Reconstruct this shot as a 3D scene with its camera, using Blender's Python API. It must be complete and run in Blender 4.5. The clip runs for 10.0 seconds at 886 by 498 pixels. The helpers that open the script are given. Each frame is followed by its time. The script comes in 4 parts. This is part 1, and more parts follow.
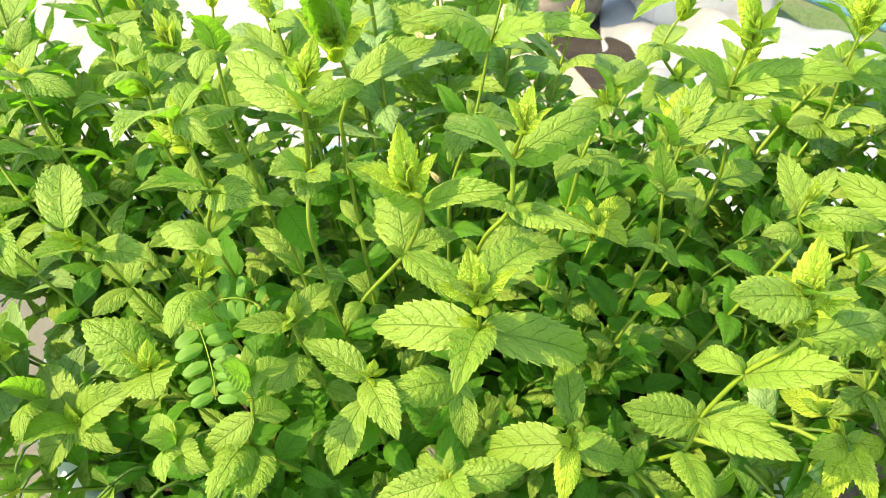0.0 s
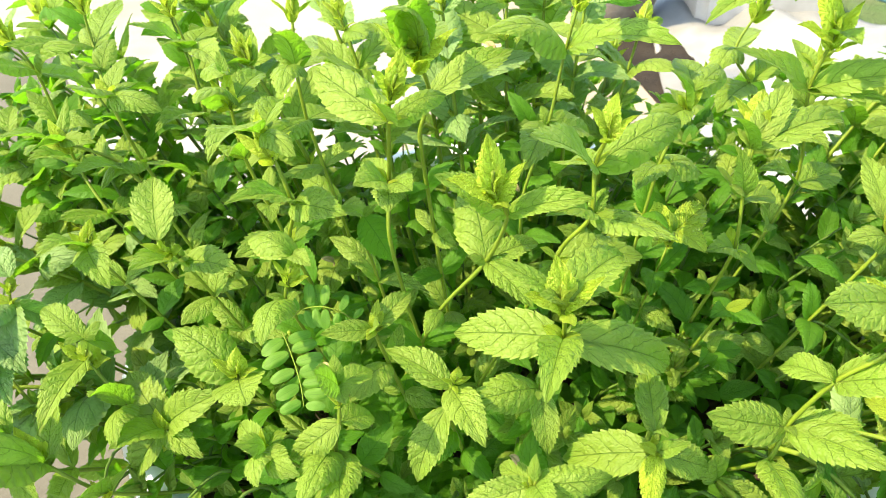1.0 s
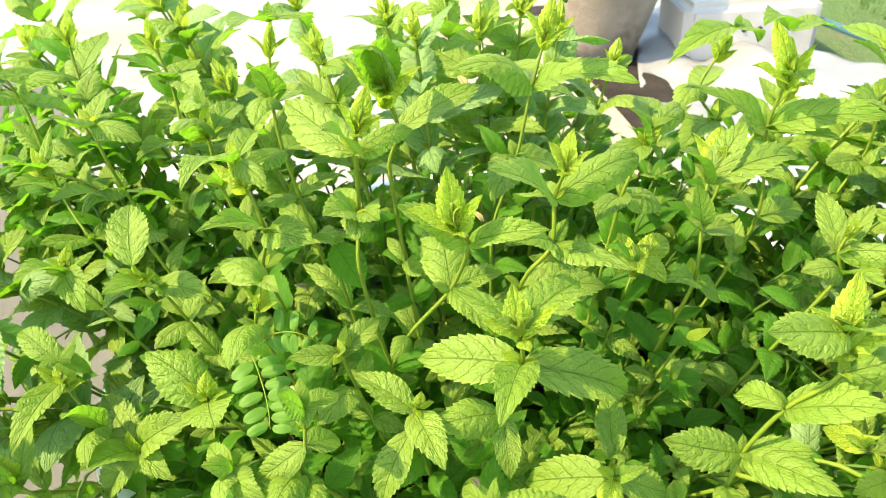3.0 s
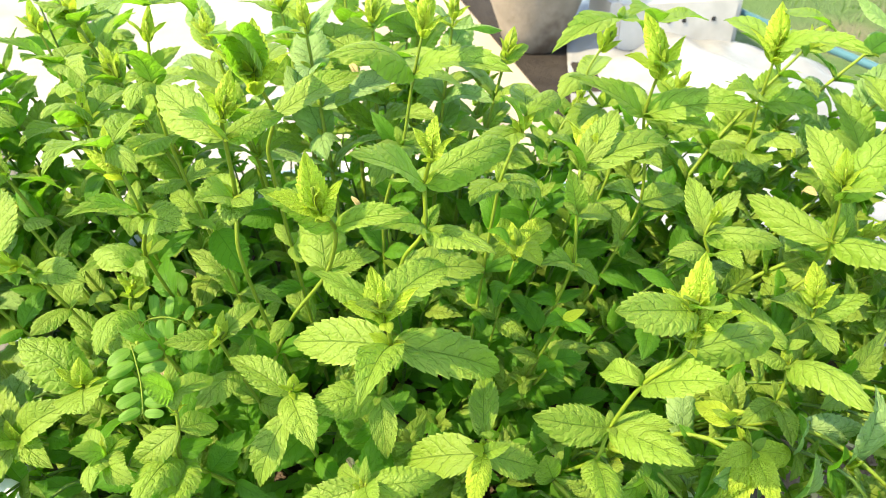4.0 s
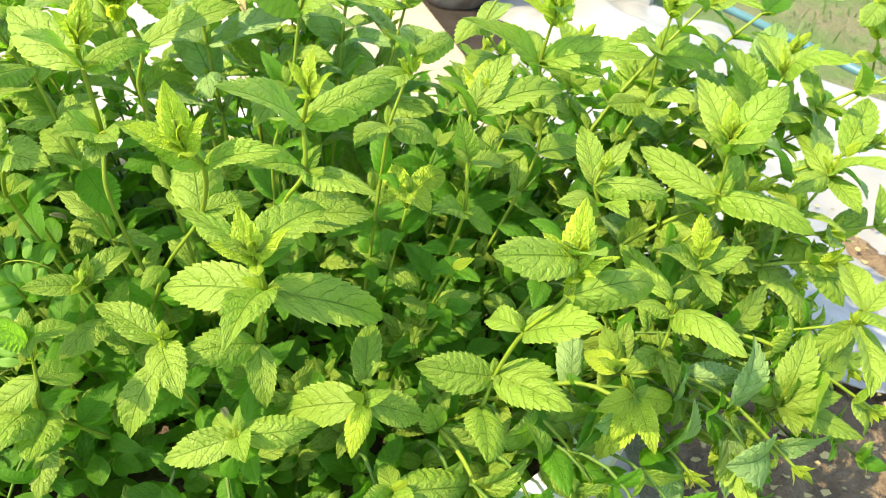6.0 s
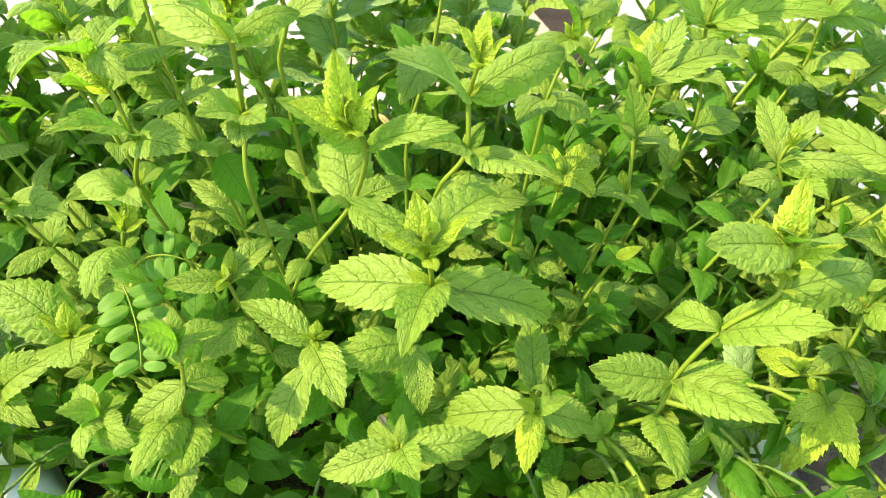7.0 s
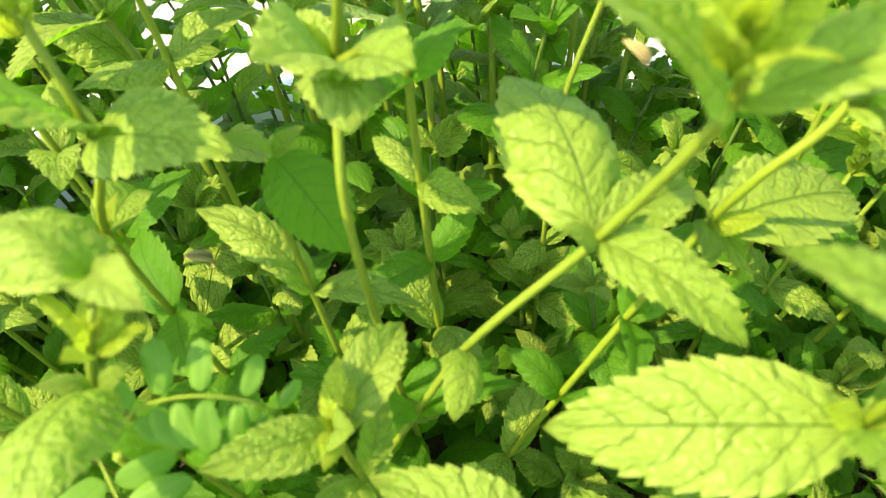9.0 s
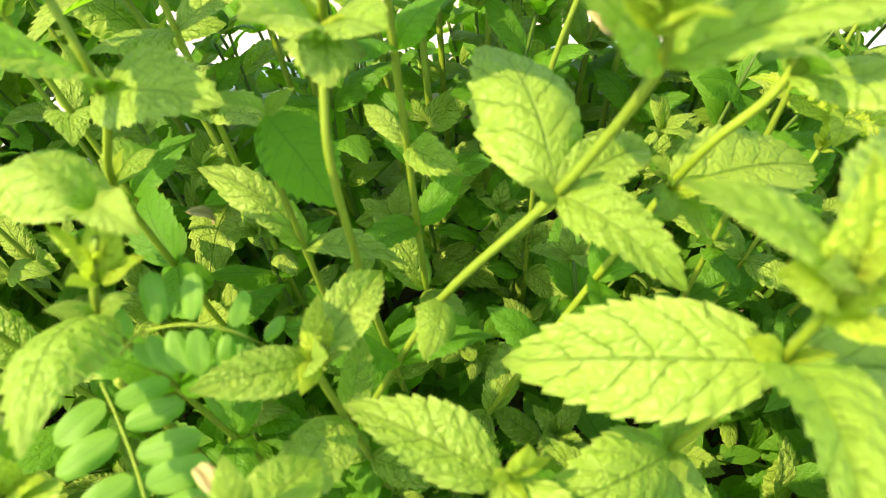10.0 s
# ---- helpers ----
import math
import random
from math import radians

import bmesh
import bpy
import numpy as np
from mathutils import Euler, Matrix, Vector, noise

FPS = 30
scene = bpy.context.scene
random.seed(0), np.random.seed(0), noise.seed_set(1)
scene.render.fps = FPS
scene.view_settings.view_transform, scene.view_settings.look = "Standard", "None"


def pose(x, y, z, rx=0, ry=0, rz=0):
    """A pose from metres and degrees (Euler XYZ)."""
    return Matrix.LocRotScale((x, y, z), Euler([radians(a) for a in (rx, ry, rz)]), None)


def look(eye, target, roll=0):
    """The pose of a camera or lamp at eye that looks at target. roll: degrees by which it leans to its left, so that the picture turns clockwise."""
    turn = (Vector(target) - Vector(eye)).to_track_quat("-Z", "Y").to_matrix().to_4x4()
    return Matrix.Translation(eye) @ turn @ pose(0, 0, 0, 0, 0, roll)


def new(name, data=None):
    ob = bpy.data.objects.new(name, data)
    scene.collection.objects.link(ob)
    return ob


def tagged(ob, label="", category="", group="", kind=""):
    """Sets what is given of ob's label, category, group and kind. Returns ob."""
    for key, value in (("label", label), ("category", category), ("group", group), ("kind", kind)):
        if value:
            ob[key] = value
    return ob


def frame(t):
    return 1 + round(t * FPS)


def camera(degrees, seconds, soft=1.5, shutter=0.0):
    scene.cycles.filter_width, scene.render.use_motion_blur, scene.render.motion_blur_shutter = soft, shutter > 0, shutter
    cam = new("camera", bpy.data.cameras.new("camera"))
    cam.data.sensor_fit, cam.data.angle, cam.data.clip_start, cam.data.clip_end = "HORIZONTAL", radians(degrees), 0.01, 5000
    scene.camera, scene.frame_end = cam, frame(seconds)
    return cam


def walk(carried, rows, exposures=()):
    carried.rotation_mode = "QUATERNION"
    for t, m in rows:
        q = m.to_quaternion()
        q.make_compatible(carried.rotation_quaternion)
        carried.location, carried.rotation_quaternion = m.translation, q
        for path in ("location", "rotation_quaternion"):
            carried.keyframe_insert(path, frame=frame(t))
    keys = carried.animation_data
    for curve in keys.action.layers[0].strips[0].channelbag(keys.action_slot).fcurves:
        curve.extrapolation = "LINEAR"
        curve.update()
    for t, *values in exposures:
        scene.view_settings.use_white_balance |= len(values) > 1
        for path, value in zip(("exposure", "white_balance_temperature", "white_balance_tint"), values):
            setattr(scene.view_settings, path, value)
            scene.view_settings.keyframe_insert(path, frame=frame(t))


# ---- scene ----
cam = camera(61.1, 10.0, soft=0.5)
PATH = [
    (0, (0.017, 0.021, 0.557), (-0.027, 1.638, -0.619), -1.4),
    (0.5, (0.007, 0.021, 0.555), (-0.07, 1.64, -0.617), -1.6),
    (1, (0.0, 0.019, 0.561), (-0.16, 1.639, -0.601), -4.3),
    (1.5, (-0.004, 0.015, 0.564), (-0.218, 1.635, -0.589), -5.2),
    (2, (-0.003, 0.014, 0.566), (-0.192, 1.647, -0.574), -4.6),
    (2.2, (-0.002, 0.013, 0.566), (-0.183, 1.649, -0.571), -4.5),
    (3.3, (0.027, 0.009, 0.567), (-0.06, 1.68, -0.528), -1.7),
    (3.5, (0.037, 0.008, 0.564), (-0.001, 1.664, -0.556), -0.5),
    (4, (0.051, 0.004, 0.568), (0.04, 1.654, -0.562), -1.1),
    (4.5, (0.059, 0.005, 0.564), (0.09, 1.64, -0.587), 0.0),
    (5, (0.073, 0.008, 0.559), (0.228, 1.615, -0.622), 3.0),
    (5.2, (0.073, 0.006, 0.558), (0.253, 1.605, -0.63), 3.7),
    (6.5, (0.072, 0.009, 0.55), (0.237, 1.585, -0.67), 3.1),
    (7, (0.027, 0.041, 0.532), (0.045, 1.609, -0.71), -0.6),
    (7.5, (-0.022, 0.085, 0.493), (-0.035, 1.631, -0.776), -1.3),
    (8, (-0.061, 0.116, 0.47), (-0.01, 1.652, -0.81), 0.7),
    (8.5, (-0.056, 0.179, 0.453), (0.025, 1.711, -0.83), -3.1),
    (9, (-0.048, 0.193, 0.443), (0.098, 1.723, -0.836), -2.7),
    (9.5, (-0.046, 0.197, 0.428), (0.112, 1.694, -0.888), -2.3),
    (10, (-0.041, 0.176, 0.445), (0.065, 1.696, -0.85), -2.3),
]
EXPOSURE, KELVIN, TINT, SUN, SKY = 1.93, 7250, 10, 3.25, 0.195
walk(cam, [(t, look(eye, target, roll)) for t, eye, target, roll in PATH],
     exposures=[(0.0, EXPOSURE, KELVIN, TINT), (6.8, EXPOSURE, KELVIN, TINT), (8.6, EXPOSURE + 0.17, KELVIN + 500, TINT), (10.0, EXPOSURE + 0.20, KELVIN + 500, TINT)])

# ---- a small lens: sharp about half a metre off, soft close by ----
cam.data.dof.use_dof = True
cam.data.dof.focus_distance = 0.36
cam.data.dof.aperture_fstop = 21.0

# ---- daylight: a high sun beside the plant, clear sky ----
SUN_TO = Vector((-0.56, -0.22, 0.80)).normalized()
world = bpy.data.worlds.new("sky")
scene.world = world
world.use_nodes = True
wn = world.node_tree
sky = wn.nodes.new("ShaderNodeTexSky")
sky.sky_type = "NISHITA"
sky.sun_disc = False
sky.dust_density = 1.0
sky.ozone_density = 1.0
sky.sun_elevation = math.asin(SUN_TO.z)
sky.sun_rotation = math.atan2(SUN_TO.x, SUN_TO.y)
wn.nodes["Background"].inputs["Strength"].default_value = SKY
wn.links.new(sky.outputs["Color"], wn.nodes["Background"].inputs["Color"])
sun_data = bpy.data.lights.new("sun", "SUN")
sun_data.energy = SUN
sun_data.angle = radians(0.55)
sun_data.color = (1.0, 0.87, 0.66)
sun_lamp = new("sun", sun_data)
sun_lamp.matrix_world = look(SUN_TO * 20, (0, 0, 0))


# ---- materials ----
class Nodes:
    """Short hand for building a node material."""

    def __init__(self, name):
        self.mat = bpy.data.materials.new(name)
        self.mat.use_nodes = True
        self.tree = self.mat.node_tree
        self.shader = self.tree.nodes["Principled BSDF"]
        self.out = self.tree.nodes["Material Output"]

    def add(self, kind, **inputs):
        node = self.tree.nodes.new(kind)
        for key, value in inputs.items():
            self.put(node.inputs[key.replace("_", " ")], value)
        return node

    def put(self, socket, value):
        if isinstance(value, bpy.types.NodeSocket):
            self.tree.links.new(value, socket)
        else:
            socket.default_value = value

    def math(self, op, a, b=0.0, c=0.0, clamp=False):
        node = self.tree.nodes.new("ShaderNodeMath")
        node.operation = op
        node.use_clamp = clamp
        for socket, value in zip(node.inputs, (a, b, c)):
            self.put(socket, value)
        return node.outputs[0]

    def span(self, value, lo, hi, to_lo=0.0, to_hi=1.0):
        node = self.tree.nodes.new("ShaderNodeMapRange")
        node.interpolation_type = "SMOOTHSTEP"
        for socket, v in zip(node.inputs, (value, lo, hi, to_lo, to_hi)):
            self.put(socket, v)
        return node.outputs[0]

    def mix(self, factor, a, b, blend="MIX"):
        node = self.tree.nodes.new("ShaderNodeMix")
        node.data_type = "RGBA"
        node.blend_type = blend
        self.put(node.inputs[0], factor)
        self.put(node.inputs[6], a)
        self.put(node.inputs[7], b)
        return node.outputs[2]

    def noise(self, scale, detail=3.0, rough=0.55, vector=None):
        node = self.add("ShaderNodeTexNoise", Scale=scale, Detail=detail, Roughness=rough)
        if vector:
            self.put(node.inputs["Vector"], vector)
        return node.outputs["Fac"]

    def bump(self, height, strength, distance):
        return self.add("ShaderNodeBump", Strength=strength, Distance=distance, Height=height).outputs[0]

    def finish(self, colour, rough=0.6, normal=None, metal=0.0, spec=0.4):
        self.put(self.shader.inputs["Base Color"], colour)
        self.put(self.shader.inputs["Roughness"], rough)
        self.put(self.shader.inputs["Metallic"], metal)
        self.put(self.shader.inputs["Specular IOR Level"], spec)
        if normal:
            self.put(self.shader.inputs["Normal"], normal)
        return self.mat


def rgb(r, g, b):
    return (r, g, b, 1.0)


def leaf_material(name, dark, light, through_light, through_share, vein_depth, veins=6.0, ribs=0.45, cells_deep=0.6, relief=0.0012, gloss=0.30):
    """A leaf blade: green of two shades, a sunken midrib and side veins, quilted between them, letting light through."""
    n = Nodes(name)
    uv = n.add("ShaderNodeUVMap").outputs[0]
    axes = n.add("ShaderNodeSeparateXYZ", Vector=uv)
    across = n.math("ABSOLUTE", n.math("MULTIPLY_ADD", axes.outputs[0], 2.0, -1.0))
    along = axes.outputs[1]
    which = n.add("ShaderNodeObjectInfo").outputs["Random"]
    shift = n.add("ShaderNodeCombineXYZ", X=n.math("MULTIPLY", which, 31.0), Y=n.math("MULTIPLY", which, 57.0))
    own = n.add("ShaderNodeVectorMath")
    own.operation = "MULTIPLY_ADD"
    n.put(own.inputs[0], uv)
    own.inputs[1].default_value = (0.5, 1.0, 1.0)
    n.put(own.inputs[2], shift.outputs[0])
    own = own.outputs[0]
    wobble = n.math("MULTIPLY_ADD", n.noise(5.0, 3.0, 0.6, own), 0.17, -0.085)
    slant = n.math("MULTIPLY", n.math("POWER", across, 1.25), 0.24)
    half_shift = n.math("MULTIPLY", n.math("GREATER_THAN", axes.outputs[0], 0.5), 0.055)
    slant = n.math("ADD", slant, half_shift)
    phase = n.math("MULTIPLY", n.math("ADD", n.math("SUBTRACT", along, slant), wobble), veins)
    ping = n.math("PINGPONG", phase, 0.5)
    side = n.span(ping, 0.006, 0.042, 1.0, 0.0)
    side = n.math("MULTIPLY", side, n.span(across, 0.62, 0.98, 1.0, 0.15))
    mid = n.span(across, 0.012, 0.042, 1.0, 0.0)
    vein = n.math("MAXIMUM", side, mid)
    stretched = n.add("ShaderNodeVectorMath", Vector=own)
    stretched.operation = "MULTIPLY"
    stretched.inputs[1].default_value = (19.0, 17.0, 1.0)
    cells = n.add("ShaderNodeTexVoronoi", Vector=stretched.outputs[0], Scale=1.0)
    cells.feature = "DISTANCE_TO_EDGE"
    net = n.span(cells.outputs["Distance"], 0.0, 0.09, 1.0, 0.0)
    dome = n.math("POWER", n.math("MULTIPLY", ping, 2.0), 0.6)
    domed = n.math("MULTIPLY", n.math("MINIMUM", cells.outputs["Distance"], 0.35), 2.0 * cells_deep)
    height = n.math("MULTIPLY_ADD", dome, ribs, domed)
    height = n.math("SUBTRACT", height, n.math("MULTIPLY", vein, 0.6))
    height = n.math("MULTIPLY_ADD", n.noise(60.0, 2.0, 0.55, own), 0.07, height)
    normal = n.bump(height, vein_depth, relief)
    tone = n.math("MULTIPLY_ADD", n.noise(3.5, 3.0, 0.55, own), 0.6, n.math("MULTIPLY", which, 0.4), clamp=True)
    colour = n.mix(tone, rgb(*dark), rgb(*light))
    # margin coloured paler: a mint leaf's light edge plus a painted sunlit rim
    colour = n.mix(n.math("MULTIPLY", n.span(across, 0.86, 0.97), 0.30), colour, rgb(light[0] * 1.35, light[1] * 1.25, light[2] * 1.5))
    # veins and net coloured darker: their own green plus shade in the furrows
    colour = n.mix(n.math("MULTIPLY", vein, 0.56), colour, rgb(dark[0] * 0.34, dark[1] * 0.44, dark[2] * 0.5))
    colour = n.mix(n.math("MULTIPLY", net, 0.16), colour, rgb(dark[0] * 0.6, dark[1] * 0.65, dark[2] * 0.6))
    spots = n.span(n.noise(9.0, 2.0, 0.55, own), 0.70, 0.76)
    colour = n.mix(n.math("MULTIPLY", spots, 0.12), colour, rgb(0.20, 0.17, 0.04))
    n.finish(colour, rough=0.54, normal=normal, spec=gloss)
    glow = n.mix(n.math("MULTIPLY", vein, 0.65), rgb(*through_light), rgb(through_light[0] * 0.55, through_light[1] * 0.6, through_light[2] * 0.4))
    glow = n.mix(n.math("MULTIPLY", which, 0.3), glow, rgb(through_light[0] * 0.62, through_light[1] * 0.82, through_light[2] * 0.6))
    thin = n.add("ShaderNodeBsdfTranslucent", Color=glow, Normal=normal)
    both = n.add("ShaderNodeMixShader", Fac=through_share)
    n.put(both.inputs[1], n.shader.outputs[0])
    n.put(both.inputs[2], thin.outputs[0])
    n.put(n.out.inputs["Surface"], both.outputs[0])
    return n.mat


def stem_material(name, young, old):
    n = Nodes(name)
    which = n.add("ShaderNodeObjectInfo").outputs["Random"]
    colour = n.mix(n.noise(60.0), rgb(*young), rgb(*old))
    colour = n.mix(n.math("MULTIPLY", which, 0.35), colour, rgb(young[0] * 0.8, young[1] * 0.8, young[2] * 2))
    normal = n.bump(n.noise(700.0, 2.0), 0.4, 0.0006)
    n.finish(colour, rough=0.5, normal=normal, spec=0.3)
    n.put(n.shader.inputs["Subsurface Weight"], 0.0)
    return n.mat


def plain_material(name, a, b, scale, rough, bump_scale, bump_depth, bump_strength=0.5, stain=None, stain_scale=3.0, spec=0.4):
    n = Nodes(name)
    place = n.add("ShaderNodeTexCoord").outputs["Object"]
    colour = n.mix(n.span(n.noise(scale, 5.0, 0.6, place), 0.3, 0.7), rgb(*a), rgb(*b))
    colour = n.mix(n.math("MULTIPLY", n.noise(scale * 14, 3.0, 0.6, place), 0.3), colour, rgb(a[0] * 0.7, a[1] * 0.7, a[2] * 0.7))
    if stain:
        colour = n.mix(n.span(n.noise(stain_scale, 4.0, 0.6, place), 0.5, 0.68), colour, rgb(*stain))
    normal = n.bump(n.noise(bump_scale, 5.0, 0.65, place), bump_strength, bump_depth)
    return n.finish(colour, rough=rough, normal=normal, spec=spec)


LEAF = {
    "mature": leaf_material("mint_leaf_mature", (0.128, 0.220, 0.018), (0.240, 0.325, 0.052), (0.235, 0.53, 0.024), 0.42, 0.74),
    # darker copy of the mature leaf, with the canopy's shade in its colour
    "dark": leaf_material("mint_leaf_painted_shade", (0.046, 0.150, 0.008), (0.090, 0.212, 0.018), (0.185, 0.48, 0.016), 0.52, 0.36, gloss=0.20),
    "pale": leaf_material("mint_leaf_bluish", (0.126, 0.220, 0.048), (0.226, 0.328, 0.110), (0.18, 0.50, 0.035), 0.37, 0.72),
    "young": leaf_material("mint_leaf_young", (0.285, 0.385, 0.028), (0.410, 0.510, 0.065), (0.68, 0.92, 0.065), 0.46, 0.9, 6.0, 0.5, 1.2, 0.0011),
    "weed": leaf_material("weed_leaflet", (0.100, 0.215, 0.022), (0.150, 0.280, 0.042), (0.14, 0.50, 0.02), 0.42, 0.05, 9.0, gloss=0.22),
}
STEM = stem_material("mint_stem_skin", (0.12, 0.190, 0.010), (0.20, 0.275, 0.020))
# same stem skin coloured darker, for the shade low in the tub
SHADED_STEM = stem_material("shaded_stem_skin", (0.050, 0.110, 0.010), (0.095, 0.165, 0.018))
TUB = plain_material("white_plastic", (0.72, 0.73, 0.71), (0.80, 0.80, 0.77), 6.0, 0.38, 40.0, 0.002, 0.15, stain=(0.58, 0.57, 0.50), stain_scale=5.0)
CRATE = plain_material("greyed_plastic", (0.42, 0.40, 0.35), (0.52, 0.50, 0.44), 6.0, 0.45, 40.0, 0.002, 0.15, stain=(0.36, 0.34, 0.29), stain_scale=5.0)
SHEET = plain_material("white_sheeting", (0.175, 0.178, 0.160), (0.24, 0.244, 0.222), 4.0, 0.42, 18.0, 0.006, 0.4, stain=(0.32, 0.325, 0.30), stain_scale=3.0)
CLAY = plain_material("weathered_clay", (0.215, 0.182, 0.138), (0.30, 0.258, 0.20), 16.0, 0.85, 90.0, 0.004, 0.6, stain=(0.11, 0.08, 0.056), stain_scale=7.0, spec=0.2)
CONCRETE = plain_material("pale_concrete", (0.25, 0.23, 0.195), (0.34, 0.315, 0.27), 3.0, 0.9, 120.0, 0.004, 0.5, stain=(0.21, 0.19, 0.155), stain_scale=1.4, spec=0.2)
GREY = plain_material("grey_concrete", (0.098, 0.092, 0.066), (0.140, 0.132, 0.096), 4.0, 0.9, 130.0, 0.004, 0.5, stain=(0.082, 0.076, 0.054), stain_scale=2.0, spec=0.2)
SLAB = plain_material("cream_sandstone", (0.27, 0.225, 0.155), (0.34, 0.290, 0.205), 5.0, 0.9, 140.0, 0.003, 0.4, stain=(0.23, 0.190, 0.130), stain_scale=2.4, spec=0.15)
SOIL = plain_material("brown_soil", (0.060, 0.043, 0.029), (0.11, 0.083, 0.058), 22.0, 0.95, 60.0, 0.02, 0.9, stain=(0.055, 0.04, 0.028), stain_scale=12.0, spec=0.15)
# soil with the shadow beside the clay pot put into its near-black colour
SHADOW_SOIL = plain_material("shadow_black_soil", (0.020, 0.016, 0.011), (0.036, 0.029, 0.020), 22.0, 0.9, 60.0, 0.01, 0.8, spec=0.2)
BED = plain_material("dry_garden_soil", (0.120, 0.084, 0.048), (0.23, 0.170, 0.100), 26.0, 0.95, 90.0, 0.02, 0.9, stain=(0.09, 0.07, 0.05), stain_scale=10.0, spec=0.15)
HOSE = plain_material("blue_green_hose", (0.030, 0.100, 0.115), (0.045, 0.13, 0.14), 12.0, 0.4, 50.0, 0.001, 0.2)
STONE = plain_material("dark_grey_stone", (0.05, 0.05, 0.05), (0.10, 0.10, 0.10), 9.0, 0.8, 40.0, 0.01, 0.6)
DEAD = plain_material("dry_leaf", (0.25, 0.205, 0.075), (0.36, 0.30, 0.125), 60.0, 0.8, 200.0, 0.002, 0.5)
CORE = plain_material("painted_hole_dark", (0.02, 0.02, 0.02), (0.03, 0.03, 0.03), 10.0, 0.9, 40.0, 0.001, 0.2)


def grass_ground():
    n = Nodes("grassy_soil")
    place = n.add("ShaderNodeTexCoord").outputs["Object"]
    patch = n.span(n.noise(1.6, 4.0, 0.6, place), 0.36, 0.60)
    fine = n.noise(60.0, 4.0, 0.7, place)
    soil = n.mix(fine, rgb(0.10, 0.075, 0.05), rgb(0.24, 0.19, 0.13))
    green = n.mix(fine, rgb(0.05, 0.10, 0.025), rgb(0.11, 0.17, 0.05))
    return n.finish(n.mix(patch, soil, green), rough=0.95, normal=n.bump(fine, 0.9, 0.02), spec=0.15)


GRASS_GROUND = grass_ground()
BLADE = leaf_material("grass_blade", (0.05, 0.11, 0.02), (0.09, 0.16, 0.04), (0.2, 0.34, 0.05), 0.3, 0.1)


# ---- mesh helpers ----
def mesh_of(name, verts, faces, mat, smooth=True, uvs=None):
    me = bpy.data.meshes.new(name)
    me.from_pydata([tuple(v) for v in verts], [], faces)
    if uvs is not None:
        layer = me.uv_layers.new(name="UVMap")
        for loop in me.loops:
            layer.data[loop.index].uv = uvs[loop.vertex_index]
    me.materials.append(mat)
    if smooth:
        me.polygons.foreach_set("use_smooth", [True] * len(me.polygons))
    me.update()
    return me


def part(name, me, parent, m=None, label=""):
    ob = new(name, me)
    ob.parent = parent
    if m is not None:
        ob.matrix_basis = m
    return tagged(ob, label) if label else ob


def slope(pts, i):
    """How a smooth line runs through its i-th point, held to the shorter neighbouring stretch."""
    if i == 0:
        return pts[1] - pts[0]
    if i == len(pts) - 1:
        return pts[-1] - pts[-2]
    a, b = pts[i] - pts[i - 1], pts[i + 1] - pts[i]
    return (a.normalized() + b.normalized()).normalized() * min(a.length, b.length)


def tube(name, pts, radii, mat, sides=6, close=True):
    """A round bar along the points, smoothly curved."""
    pts = [Vector(p) for p in pts]
    line, rad = [], []
    for i in range(len(pts) - 1):
        p1, p2 = pts[i], pts[i + 1]
        m1, m2 = slope(pts, i), slope(pts, i + 1)
        steps = 6
        for k in range(steps):
            t = k / steps
            line.append(p1 * (2 * t ** 3 - 3 * t * t + 1) + m1 * (t ** 3 - 2 * t * t + t) + p2 * (3 * t * t - 2 * t ** 3) + m2 * (t ** 3 - t * t))
            rad.append(radii[i] * (1 - t) + radii[i + 1] * t)
    line.append(pts[-1])
    rad.append(radii[-1])
    verts, faces = [], []
    ref = Vector((0.3, 1, 0.1)).normalized()
    for i, p in enumerate(line):
        d = (line[min(i + 1, len(line) - 1)] - line[max(i - 1, 0)]).normalized()
        u = (ref - d * ref.dot(d)).normalized()
        v = d.cross(u)
        for k in range(sides):
            a = 2 * math.pi * k / sides
            verts.append(p + (u * math.cos(a) + v * math.sin(a)) * rad[i])
    for i in range(len(line) - 1):
        for k in range(sides):
            a, b = i * sides + k, i * sides + (k + 1) % sides
            faces.append((a, b, b + sides, a + sides))
    if close:
        faces.append(tuple(range(sides))[::-1])
        faces.append(tuple(range(len(verts) - sides, len(verts))))
    return mesh_of(name, verts, faces, mat)


def lathe(name, profile, mat, segments=64):
    verts, faces = [], []
    for r, z in profile:
        for k in range(segments):
            a = 2 * math.pi * k / segments
            verts.append((r * math.cos(a), r * math.sin(a), z))
    for i in range(len(profile) - 1):
        for k in range(segments):
            a, b = i * segments + k, i * segments + (k + 1) % segments
            faces.append((a, b, b + segments, a + segments))
    return mesh_of(name, verts, faces, mat)


